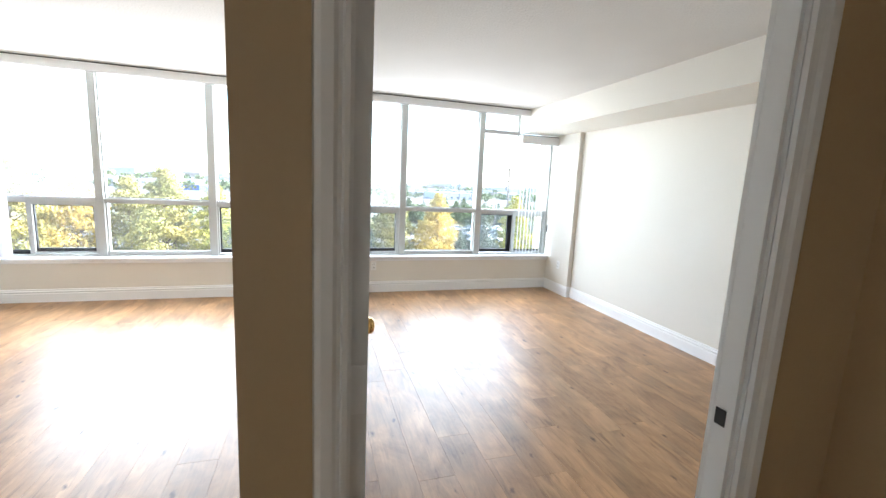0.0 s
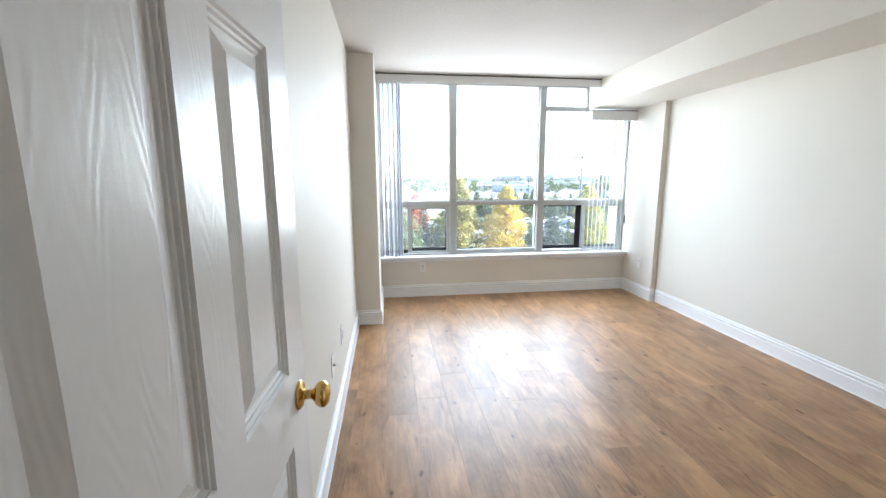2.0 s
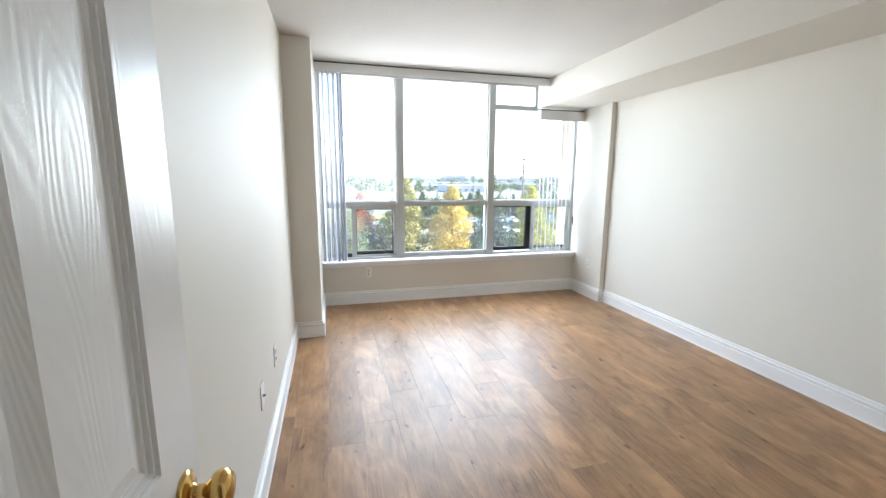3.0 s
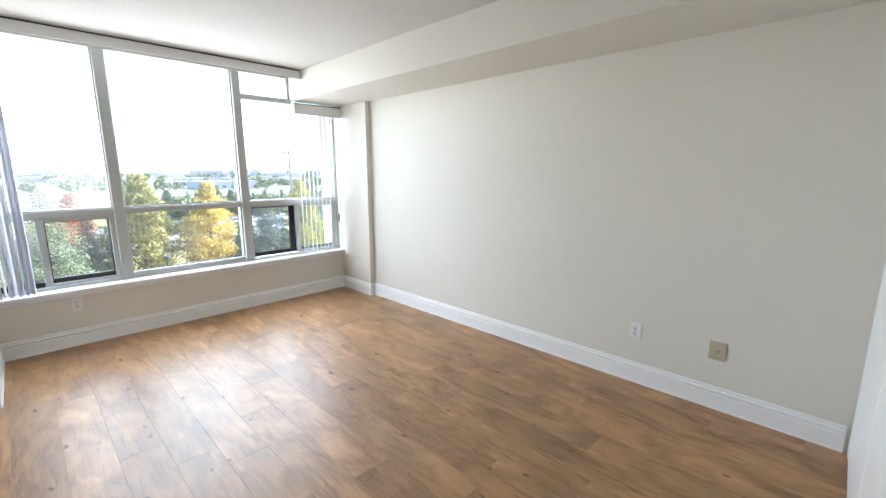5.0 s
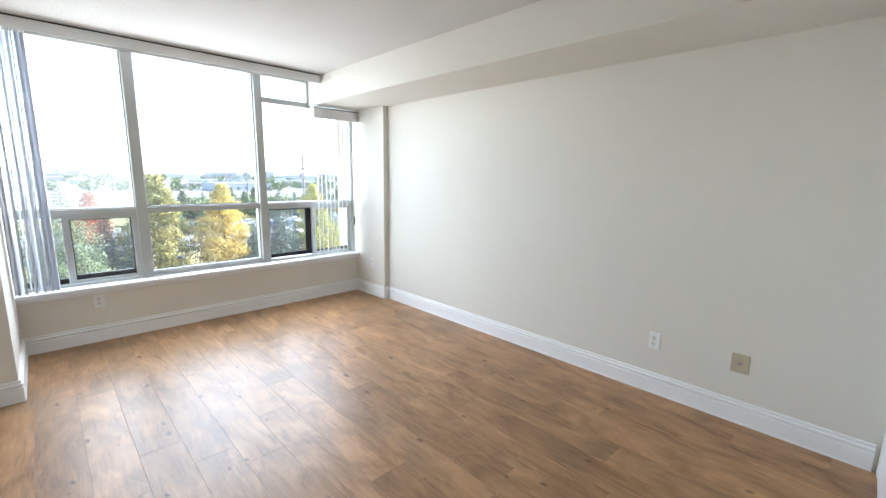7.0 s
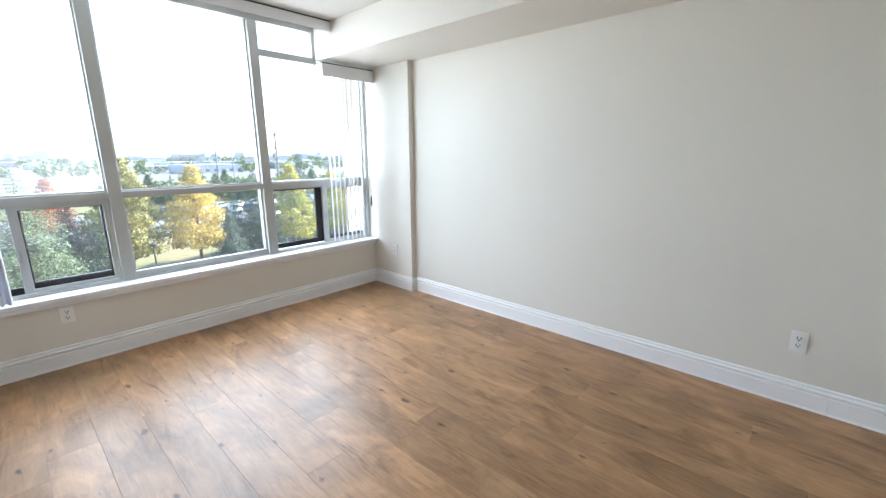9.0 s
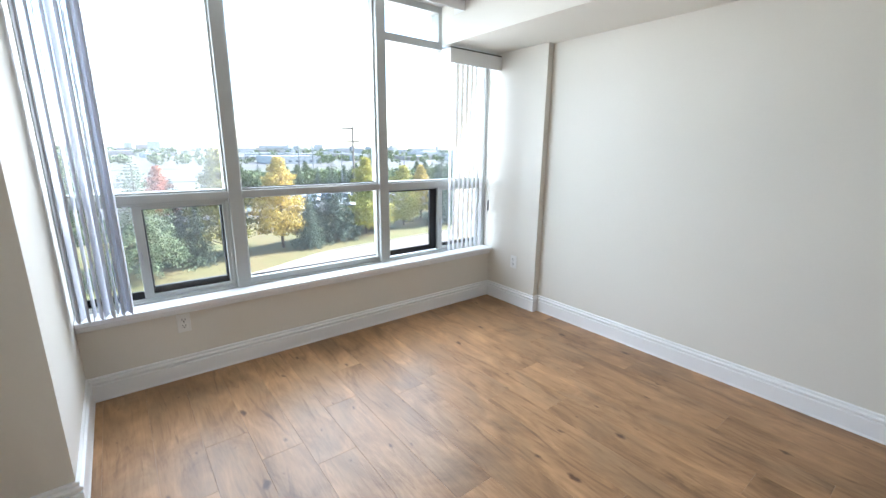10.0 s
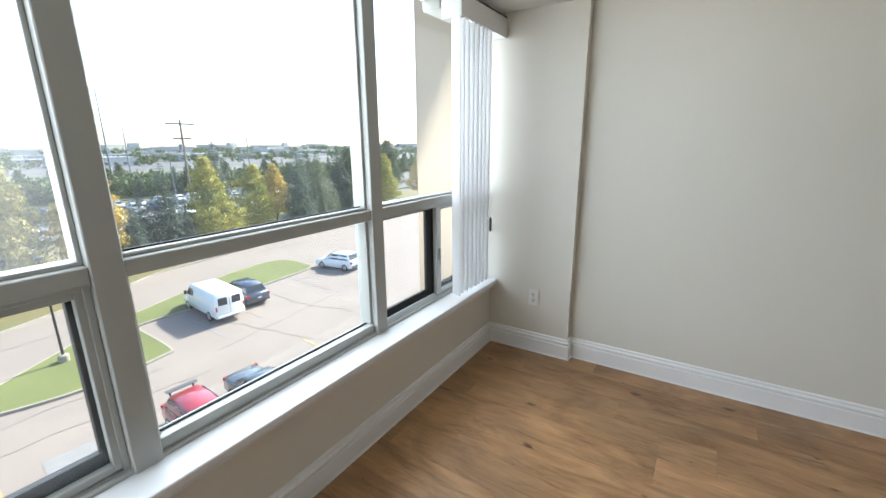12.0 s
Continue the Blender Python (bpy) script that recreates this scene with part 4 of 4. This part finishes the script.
grn = put(broadleaf("shade_tree", "round deep green shade tree at the lawn's edge", 8.8, 7.0, L_GREEN, 21, .14), -3.0, 45.5)
red = put(broadleaf("maple_tree", "small tree with bright red autumn leaves", 7.0, 5.0, L_RED, 25, .14), 4.5, 62, 0, 1, G)
pin = put(spruce("pine_tree", "broad grey-green pine with a bare lower trunk", 8.6, 7.2, L_PINE, 31, clear=.17), 1.6, 38.6)
spr = put(spruce("spruce_tree", "dark blue-green spruce on the lawn", 8.2, 5.6, L_SPRUCE, 33), 17.9, 43)
sp2 = put(spruce("spruce_tree", "tall dark spruce behind the autumn trees", 10.1, 6.2, L_SPRUCE, 37), 26.5, 50)
again(spr, 5.2, 40.3, 40, .62)
again(spr, 4.0, 42.5, 100, .85)
again(spr, 14.6, 41.2, 200, .66)
again(spr, 16.2, 43.8, 250, .72)
again(spr, 20.0, 44.2, 20, .62)
again(spr, 24.5, 45.0, 120, .70)
again(sp2, 33.1, 44.6, 70, .93)
again(sp2, 36.5, 47.5, 170, .80)
again(sp2, 44.6, 50, 10, .95)
again(sp2, 41.0, 52, 210, .88)
again(sp2, 50.0, 53, 300, .90)
again(pin, -5.6, 40.0, 130, .95)
again(pin, 39.0, 48.0, 60, 1.0)
again(grn, 47.0, 50.5, 33, .98)
again(grn, 55.0, 55.0, 80, 1.05)
again(grn, 60.0, 53.5, 160, 1.12)
again(lim, 52.0, 47.5, 95, .95)
again(lim, -8.5, 43.0, 45, 1.0)
again(ora, -12.0, 41.5, 75, 1.05)
again(ora, -15.5, 44.0, 150, .95)
again(yel, -18.5, 42.0, 20, 1.1)
again(ora, -22.0, 40.5, 250, 1.1)
again(grn, -26.0, 42.5, 200, 1.0)
again(lim, -30.0, 40.0, 100, 1.1)
again(ora, -34.0, 38.5, 10, 1.1)
again(yel, 33.0, 49.0, 140, .85)
again(yel, 62.0, 48.0, 220, .9)
again(grn, 12.0, 63.0, 66, .8, G)
again(grn, -16.0, 58.0, 12, .9, G)

# hedge of trees along the verge, and far woods
rngt = random.Random(9)
far_round = put(broadleaf("shade_tree", "deep green tree in the row along the verge", 8.8, 7.0, L_GREEN, 22, .10, leaves=.22), 20, 103, 0, .6, G - .1)
far_spruce = put(spruce("spruce_tree", "dark spruce in the row along the verge", 10.1, 6.2, L_SPRUCE, 38, leaves=.22), 17, 106, 0, .6, G - .1)
for k in range(64):
    src = (far_round, far_round, far_spruce, far_round, far_spruce)[k % 5]
    again(src, 22 + 2.2 * k + rngt.uniform(-2, 2), 99 + rngt.uniform(-5, 12), rngt.uniform(0, 360), rngt.uniform(.48, .70), G - .1)


def far_woods(name, x0, x1, y0, y1, n, h, material, seed, label, m=40, leaf=.22):
    r = np.random.RandomState(seed)
    cs, ss = [], []
    for k in range(n):
        c = np.array((r.uniform(x0, x1), r.uniform(y0, y1), 0))
        hh = h * r.uniform(.5, 1.1)
        d = r.normal(size=(m, 3))
        d /= np.linalg.norm(d, axis=1, keepdims=True)
        cs.append(c + d * np.array((hh * .6, hh * .6, hh * .5)) * r.uniform(.5, 1, (m, 1)) + np.array((0, 0, hh * .5)))
        ss.append(np.full(m, hh * leaf))
    cs, ss = np.concatenate(cs), np.concatenate(ss)
    ns = r.normal(size=cs.shape)
    ns /= np.linalg.norm(ns, axis=1, keepdims=True)
    cs[:, 2] += G - .2
    ob = new(name, leaves_mesh(name, cs, ss, ns, material))
    return tagged(ob, label, "woods", kind="stuff")


far_woods("hedge", *[v for a, b in zip(out(21, 96), out(150, 108)) for v in (a, b)], 330, 5.6, L_GREEN, 6, "long uneven hedge of shrubs along the verge", 110, .10)
far_woods("far_woods", -500, 700, 300, 420, 380, 7, L_GREEN, 4, "scattered woods far off across the plain")
far_woods("far_woods", -900, 1300, 600, 1100, 420, 10, L_GREEN, 5, "woods near the horizon")

# ---- far buildings ----
M_B = [mat("pale metal cladding", (0.38, 0.37, 0.35), 0.7, tone=0.05, scale=.02, fine=.3), mat("tan concrete block", (0.26, 0.225, 0.20), 0.8, tone=0.06, scale=.02, fine=.3), mat("blue-grey cladding", (0.32, 0.32, 0.32), 0.7, tone=0.05, scale=.02, fine=.3), mat("blue painted cladding", (0.06, 0.12, 0.40), 0.5, tone=0.05, scale=.02, fine=.3)]
M_BWIN = mat("dark window band", (0.08, 0.09, 0.11), 0.3)
M_ROOF = mat("grey flat roof", (0.26, 0.26, 0.26), 0.9, tone=0.08, scale=.05, fine=.5)
rngb = random.Random(21)
for k in range(230):
    far = k % 5
    y = (360, 520, 760, 1150, 1900)[far] + rngb.uniform(-50, 160) * (1 + far * .4)
    x = rngb.uniform(-1.2, 1.8) * y
    wdt, dep, hgt = rngb.uniform(12, 38) * (1 + far * .35), rngb.uniform(14, 40), rngb.choice((3.5, 4, 5, 5.5, 6, 7)) * (1 + far * .10)
    hgt *= (.75, .8, 1.2, 1.7, 2.2)[far]
    if far == 4 and k % 3 == 0:
        wdt, hgt = rngb.uniform(20, 44), rngb.uniform(16, 30)
    b = thing("distant_building", pose(x, y, G - .3, 0, 0, rngb.uniform(-14, 14)), "low flat-roofed building far across the plain", "building", "distant buildings")
    mt = M_B[3] if far < 2 and x < -90 and k % 4 == 0 else M_B[k % 3]
    part("wall", boxes((-wdt / 2, wdt / 2, 0, dep, 0, hgt)), mt, b)
    part("roof", boxes((-wdt / 2 - .2, wdt / 2 + .2, -.2, dep + .2, hgt, hgt + .4)), M_ROOF, b)
    if far < 2:
        n_w = max(2, int(wdt / 5))
        for i in range(n_w):
            xw = -wdt / 2 + (i + .5) * wdt / n_w
            part("window", boxes((xw - 1.1, xw + 1.1, -.12, 0, 1.2, 2.6)), M_BWIN, b)

# ---- poles ----
M_WOODPOLE = mat("weathered timber pole", (0.20, 0.16, 0.13), 0.9, tone=0.1, fine=20, stretch=(1, 1, .1))
M_GALV = mat("galvanised steel", (0.20, 0.20, 0.21), 0.6, 0.3, tone=0.1)
up = thing("utility_pole", pose(*out(36, 75), G), "weathered timber utility pole with two crossarms and a transformer", "utility pole")
part("pole", lathe(bmesh.new(), ((.26, 0), (.20, 16.7)), Matrix.Identity(4), 10), M_WOODPOLE, up)
part("crossarm", boxes((-2.7, 2.7, -.12, .12, 15.75, 16.05)), M_WOODPOLE, up)
part("crossarm", boxes((-1.7, 1.7, -.12, .12, 13.0, 13.3)), M_WOODPOLE, up)
part("transformer", lathe(bmesh.new(), ((.32, 0), (.36, .05), (.36, 1.0), (.2, 1.08)), pose(-.5, 0, 11.0), 12), M_GALV, up)
for k in range(4):
    part("insulator", lathe(bmesh.new(), ((.05, 0), (.07, .1), (.03, .25)), pose(-2.5 + k * 1.65, 0, 16.05), 8), M_PLATE, up)


def street_lamp(x, y, h, label, arms=2, r=.12):
    t = thing("street_lamp", pose(*out(x, y), G), label, "street lamp")
    part("pole", lathe(bmesh.new(), ((r * 1.3, 0), (r * .55, h)), Matrix.Identity(4), 10), M_GALV, t)
    for s in ((-1, 1) if arms == 2 else (1,)):
        part("arm", boxes((min(0, s * 1.1), max(0, s * 1.1), -.04, .04, h - .08, h)), M_GALV, t)
        part("lamp_head", boxes((s * 1.1 - .35, s * 1.1 + .35, -.18, .18, h - .14, h + .06), bevel=.03), M_GALV, t)
    return t


street_lamp(41.6, 120, 27, "tall twin-headed highway light mast", r=.22)
street_lamp(57, 150, 23, "tall twin-headed highway light mast", r=.22)
street_lamp(60, 95, 18, "tall highway light mast", 1, .16)
street_lamp(29.5, 66, 11, "slim street light with one arm", 1, .09)
lp = thing("lamp_post", pose(*out(5.85, 27.4), G + .13), "dark slim lamp post on a concrete foot on the grass island", "lamp post")
M_DARKM = mat("dark bronze metal", (0.05, 0.045, 0.04), 0.5, 0.5)
part("foot", lathe(bmesh.new(), ((.26, -.3), (.26, .35), (.20, .40)), Matrix.Identity(4), 14), M_KERB, lp)
part("pole", lathe(bmesh.new(), ((.07, .4), (.05, 5.8)), Matrix.Identity(4), 10), M_DARKM, lp)
part("lamp_head", lathe(bmesh.new(), ((.05, 5.8), (.22, 5.85), (.22, 5.98), (.08, 6.05)), Matrix.Identity(4), 14), M_DARKM, lp)

# ---- vehicles ----
M_TYRE = mat("black tyre rubber", (0.02, 0.02, 0.02), 0.8)
M_RIM = mat("silver alloy rim", (0.5, 0.5, 0.52), 0.3, 0.8)
M_CARGLASS = mat("dark car glass", (0.03, 0.035, 0.04), 0.06, tone=0.1)
M_LAMP_R = mat("red tail lamp plastic", (0.35, 0.02, 0.02), 0.2)
M_LAMP_W = mat("clear head lamp plastic", (0.7, 0.72, 0.74), 0.12)
M_BUMPER = mat("dark grey bumper plastic", (0.06, 0.06, 0.065), 0.6)


def paint(name, c):
    return mat(name, c, 0.28, tone=0.04, coat=0.8, fine=3)


P_WHITE = paint("white car paint", (0.78, 0.78, 0.77))
P_NAVY = paint("dark blue car paint", (0.035, 0.045, 0.075))
P_RED = paint("dark red car paint", (0.28, 0.02, 0.03))
P_GREY = paint("dark grey car paint", (0.07, 0.08, 0.09))
P_SILVER = paint("silver car paint", (0.42, 0.43, 0.45))


def loft(bm, secs):
    """Cross-sections (y, half width low, half width high, z low, z high) joined along y, with rounded shoulders."""
    rows = []
    for y, wl, wh, z0, z1 in secs:
        sh = min(.10, (z1 - z0) * .25)
        rows.append([bm.verts.new(p) for p in ((-wl * .93, y, z0), (-wl, y, z0 + sh), (-wl, y, z0 + (z1 - z0) * .55), (-wh, y, z1 - sh), (-wh * .86, y, z1), (wh * .86, y, z1), (wh, y, z1 - sh), (wl, y, z0 + (z1 - z0) * .55), (wl, y, z0 + sh), (wl * .93, y, z0))])
    n = 10
    for a, b in zip(rows, rows[1:]):
        for i in range(n):
            bm.faces.new((a[i], a[(i + 1) % n], b[(i + 1) % n], b[i]))
    bm.faces.new(rows[0][::-1])
    bm.faces.new(rows[-1])
    return bm


def quad_panel(bm, pts, t=.012):
    """A thin pane proud of its surface, from four corners."""
    P = [Vector(p) for p in pts]
    nrm = (P[1] - P[0]).cross(P[3] - P[0]).normalized() * t
    a = [bm.verts.new(p + nrm) for p in P]
    b = [bm.verts.new(p - nrm) for p in P]
    bm.faces.new(a)
    bm.faces.new(b[::-1])
    for i in range(4):
        bm.faces.new((a[i], b[i], b[(i + 1) % 4], a[(i + 1) % 4]))


def wheels(t, ys, half, r=.34):
    for y in ys:
        for s in (-1, 1):
            w = new("wheel", to_mesh("wheel", lathe(bmesh.new(), ((r * .72, -.10), (r * .95, -.10), (r, -.06), (r, .06), (r * .95, .10), (r * .72, .10)), pose(s * (half - .09), y, r, 0, 90), 20), M_TYRE))
            w.parent = t
            part("rim", lathe(bmesh.new(), ((r * .66, 0), (r * .62, .012), (r * .2, .03), (.03, .03)), pose(s * (half + .012), y, r, 0, 90 * s), 14), M_RIM, w)


def car(name, label, m, body, L=4.5, W=1.84, hood=.95, roof=1.62, kind="suv"):
    """A car whose nose points along local +y, its origin on the ground under its middle."""
    t = thing(name, m, label, "car", "parked cars")
    h = W / 2
    bm = loft(bmesh.new(), ((-L / 2, h * .80, h * .78, .42, .92), (-L / 2 + .10, h * .95, h * .90, .30, hood + .05), (-L / 2 + .6, h, h * .95, .24, hood + .06), (0, h, h * .96, .22, hood + .03), (L / 2 - 1.25, h, h * .95, .24, hood), (L / 2 - .5, h * .98, h * .90, .26, hood - .10), (L / 2 - .12, h * .90, h * .80, .30, hood - .22), (L / 2, h * .74, h * .68, .38, hood - .34)))
    part("body", bm, body, t, "", True)
    rb = -L / 2 + (.22 if kind == "suv" else .95)
    wb, wf = rb, L / 2 - 1.20
    cr, cf = rb + (.38 if kind == "suv" else .75), L / 2 - 2.05
    z0, z1 = hood + .02, roof
    ih, it = h * .90, h * .70
    bm = loft(bmesh.new(), ((wb, ih, ih * .98, z0 - .12, z0 + .03), (cr, ih * .97, it, z0 - .12, z1 - .03), ((cr + cf) / 2, ih * .97, it * 1.02, z0 - .12, z1), (cf, ih * .97, it, z0 - .12, z1 - .05), (wf, ih, ih * .95, z0 - .12, z0 + .03)))
    part("cabin", bm, body, t, "", True)
    g = bmesh.new()
    quad_panel(g, ((-it * .92, cf + .08, z1 - .08), (it * .92, cf + .08, z1 - .08), (ih * .88, wf - .08, z0 + .06), (-ih * .88, wf - .08, z0 + .06)), .03)
    part("windscreen", g, M_CARGLASS, t)
    g = bmesh.new()
    quad_panel(g, ((it * .90, cr - .06, z1 - .10), (-it * .90, cr - .06, z1 - .10), (-ih * .86, wb + .06, z0 + .08), (ih * .86, wb + .06, z0 + .08)), .03)
    part("rear_window", g, M_CARGLASS, t)
    for s in (-1, 1):
        mid = (cr + cf) / 2
        for a, b in ((cr + .02, mid - .05), (mid + .05, cf - .02)):
            g = bmesh.new()
            xa, xb = s * (it + .045), s * (ih * .985)
            quad_panel(g, ((xa, a + .06, z1 - .12), (xa, b, z1 - .13), (xb, b + (.22 if b > mid + .1 else 0), z0 + .04), (xb, a - (.10 if a < mid - .1 else 0), z0 + .04)), .02)
            part("side_window", g, M_CARGLASS, t)
        part("tail_lamp", boxes((s * h * .84 - .14, s * h * .84 + .08, -L / 2 + .01, -L / 2 + .16, .74, .94), bevel=.02), M_LAMP_R, t)
        part("head_lamp", boxes((s * h * .66 - .16, s * h * .66 + .16, L / 2 - .22, L / 2 - .06, .58, .72), bevel=.03), M_LAMP_W, t)
        part("mirror", boxes((s * (h + .02) - .10, s * (h + .02) + .08, wf - .55, wf - .40, hood + .02, hood + .17), bevel=.03), body, t)
    part("bumper", boxes((-h * .86, h * .86, -L / 2 - .04, -L / 2 + .12, .34, .56), bevel=.03), M_BUMPER, t)
    part("bumper", boxes((-h * .70, h * .70, L / 2 - .10, L / 2 + .02, .30, .48), bevel=.03), M_BUMPER, t)
    part("number_plate", boxes((-.15, .15, -L / 2 - .055, -L / 2 - .04, .62, .72)), M_PLATE, t)
    wheels(t, (-L / 2 + .85, L / 2 - .92), h)
    return t


def van(m):
    t = thing("cargo_van", m, "white windowless full-size cargo van parked by the grass island", "van", "parked cars")
    L, h = 5.7, 1.0
    bm = loft(bmesh.new(), ((-L / 2, h * .95, h * .88, .42, 2.02), (-L / 2 + .08, h, h * .92, .38, 2.10), (0, h, h * .92, .36, 2.14), (1.0, h, h * .90, .36, 2.10), (1.35, h, h * .86, .36, 2.00)))
    part("body", bm, P_WHITE, t, "", True)
    bm = loft(bmesh.new(), ((1.35, h, h * .86, .36, 2.00), (1.95, h, h * .90, .36, 1.24), (2.5, h * .95, h * .86, .38, 1.10), (2.78, h * .88, h * .78, .40, 1.00), (L / 2, h * .80, h * .72, .44, .90)))
    part("bonnet", bm, P_WHITE, t, "", True)
    g = bmesh.new()
    quad_panel(g, ((-.74, 1.42, 1.92), (.74, 1.42, 1.92), (.84, 1.90, 1.30), (-.84, 1.90, 1.30)), .03)
    part("windscreen", g, M_CARGLASS, t)
    for s in (-1, 1):
        g = bmesh.new()
        quad_panel(g, ((s * .915, .62, 1.84), (s * .915, 1.25, 1.84), (s * .985, 1.62, 1.32), (s * .985, .62, 1.32)), .02)
        part("side_window", g, M_CARGLASS, t)
        part("rear_window", boxes((s * .45 - .30, s * .45 + .30, -L / 2 - .012, -L / 2 + .03, 1.28, 1.80), bevel=.008), M_CARGLASS, t)
        part("tail_lamp", boxes((s * .90 - .05, s * .90 + .05, -L / 2 - .015, -L / 2 + .06, .92, 1.24), bevel=.01), M_LAMP_R, t)
        part("mirror", boxes((s * 1.12 - .09, s * 1.12 + .09, 1.45, 1.55, 1.30, 1.60), bevel=.03), M_BUMPER, t)
        part("head_lamp", boxes((s * .62 - .16, s * .62 + .16, L / 2 - .10, L / 2 + .01, .66, .84), bevel=.02), M_LAMP_W, t)
    for s in (-1, 1):
        part("side_moulding", boxes((s * 1.0 - .012, s * 1.0 + .012, -2.5, 1.3, .80, .88), bevel=.006), P_WHITE, t)
        part("door_seam", boxes((s * .975 - .03, s * .975 + .03, .52, .545, .50, 1.75), bevel=0), M_BUMPER, t)
    part("door_seam", boxes((-.012, .012, -L / 2 - .006, -L / 2 + .01, .62, 1.92)), M_BUMPER, t)
    part("bumper", boxes((-.92, .92, -L / 2 - .14, -L / 2 + .02, .44, .60), bevel=.03), M_PLATE, t)
    part("bumper", boxes((-.80, .80, L / 2 - .06, L / 2 + .08, .42, .58), bevel=.03), M_BUMPER, t)
    part("number_plate", boxes((-.16, .16, -L / 2 - .02, -L / 2 - .008, 1.02, 1.14)), M_PLATE, t)
    wheels(t, (-1.72, 1.71), h, .37)
    return t


van(pose(*out(12.72, 27.6), G, 0, 0, -6))
car("parked_suv", "dark blue estate car parked beside the white van", pose(*out(14.9, 27.9), G, 0, 0, -6), P_NAVY, 4.7, 1.85, .96, 1.60)
car("parked_suv", "white compact crossover standing in the lot", pose(*out(22.95, 27.9), G, 0, 0, 7), P_WHITE, 4.5, 1.84, .98, 1.62)
red_car = car("parked_car", "dark red hatchback parked close to the building", pose(*out(6.65, 17.25), G, 0, 0, 176), P_RED, 4.3, 1.78, .94, 1.50)
part("spoiler", boxes((-.62, .62, -1.98, -1.72, 1.50, 1.54), (-.50, -.44, -1.93, -1.83, 1.30, 1.51), (.44, .50, -1.93, -1.83, 1.30, 1.51), bevel=.01), M_BUMPER, red_car, "black rear spoiler")
car("parked_car", "dark grey saloon parked close to the building", pose(*out(8.85, 17.0), G, 0, 0, 178), P_GREY, 4.6, 1.82, .92, 1.46, "saloon")

# cars far off in the lots beyond the trees
rngv = random.Random(17)
protos = [car("parked_car", "pale car standing in the far lot", pose(*out(38, 70), G - .02, 0, 0, 90), P_WHITE, 4.5, 1.8, .95, 1.55), car("parked_car", "silver car standing in the far lot", pose(*out(44, 72), G - .02, 0, 0, 88), P_SILVER, 4.6, 1.8, .92, 1.48, "saloon"), car("parked_car", "dark car standing in the far lot", pose(*out(33, 74), G - .02, 0, 0, 92), P_NAVY, 4.5, 1.8, .95, 1.55)]
for k in range(40):
    row = k % 3
    copy_thing(protos[rngv.choice((0, 0, 0, 1, 1, 2))], pose(*out(16 + (k // 3) * 3.0 + rngv.uniform(-.3, .3), (66.5, 76, 82)[row] + rngv.uniform(-.3, .3)), G - .02, 0, 0, rngv.choice((0, 180)) + rngv.uniform(-4, 4)))

# ---- floor boards ----
PW_, PL_ = .188, 1.215
plank_meshes = {}


def plank_mesh(w, l):
    key = (round(w, 3), round(l, 3))
    if key not in plank_meshes:
        c, d, g = .0007, .0006, .0002
        bm = bmesh.new()
        x0, x1, y0, y1 = g, w - g, g, l - g
        low = [bm.verts.new(p) for p in ((x0, y0, -.011), (x1, y0, -.011), (x1, y1, -.011), (x0, y1, -.011))]
        mid = [bm.verts.new(p) for p in ((x0, y0, -d), (x1, y0, -d), (x1, y1, -d), (x0, y1, -d))]
        top = [bm.verts.new(p) for p in ((x0 + c, y0 + c, 0), (x1 - c, y0 + c, 0), (x1 - c, y1 - c, 0), (x0 + c, y1 - c, 0))]
        for a, b in ((low, mid), (mid, top)):
            for i in range(4):
                bm.faces.new((a[i], a[(i + 1) % 4], b[(i + 1) % 4], b[i]))
        bm.faces.new(top)
        plank_meshes[key] = to_mesh("plank", bm, M_FLOOR)
    return plank_meshes[key]


ENDS = {1: 2.92, 2: 2.02, 5: 1.98}
rngp = random.Random(2)
k0 = int(math.floor((LX - .385) / PW_))
k1 = int(math.ceil((XR - .385) / PW_))
for k in range(k0, k1):
    xa, xb = max(LX, .385 + k * PW_), min(XR, .385 + (k + 1) * PW_)
    if xb - xa < .01:
        continue
    offs = ENDS.get(k, rngp.uniform(0, PL_)) % PL_
    y = -1.4 + ((offs + 1.4) % PL_) - PL_
    while y < YW:
        ya, yb = max(YB - .04 if xa > 1.24 else -1.4, y), min(YW, y + PL_)
        y += PL_
        if yb - ya < .02:
            continue
        p = new("plank", plank_mesh(xb - xa, round(yb - ya, 3)))
        p.location = (xa, ya, 0)
        p.parent = floor
hall_floor = part("plank_field", boxes((LX, 1.42, BACK, -1.402, -.012, -.0005)), M_FLOOR, floor)
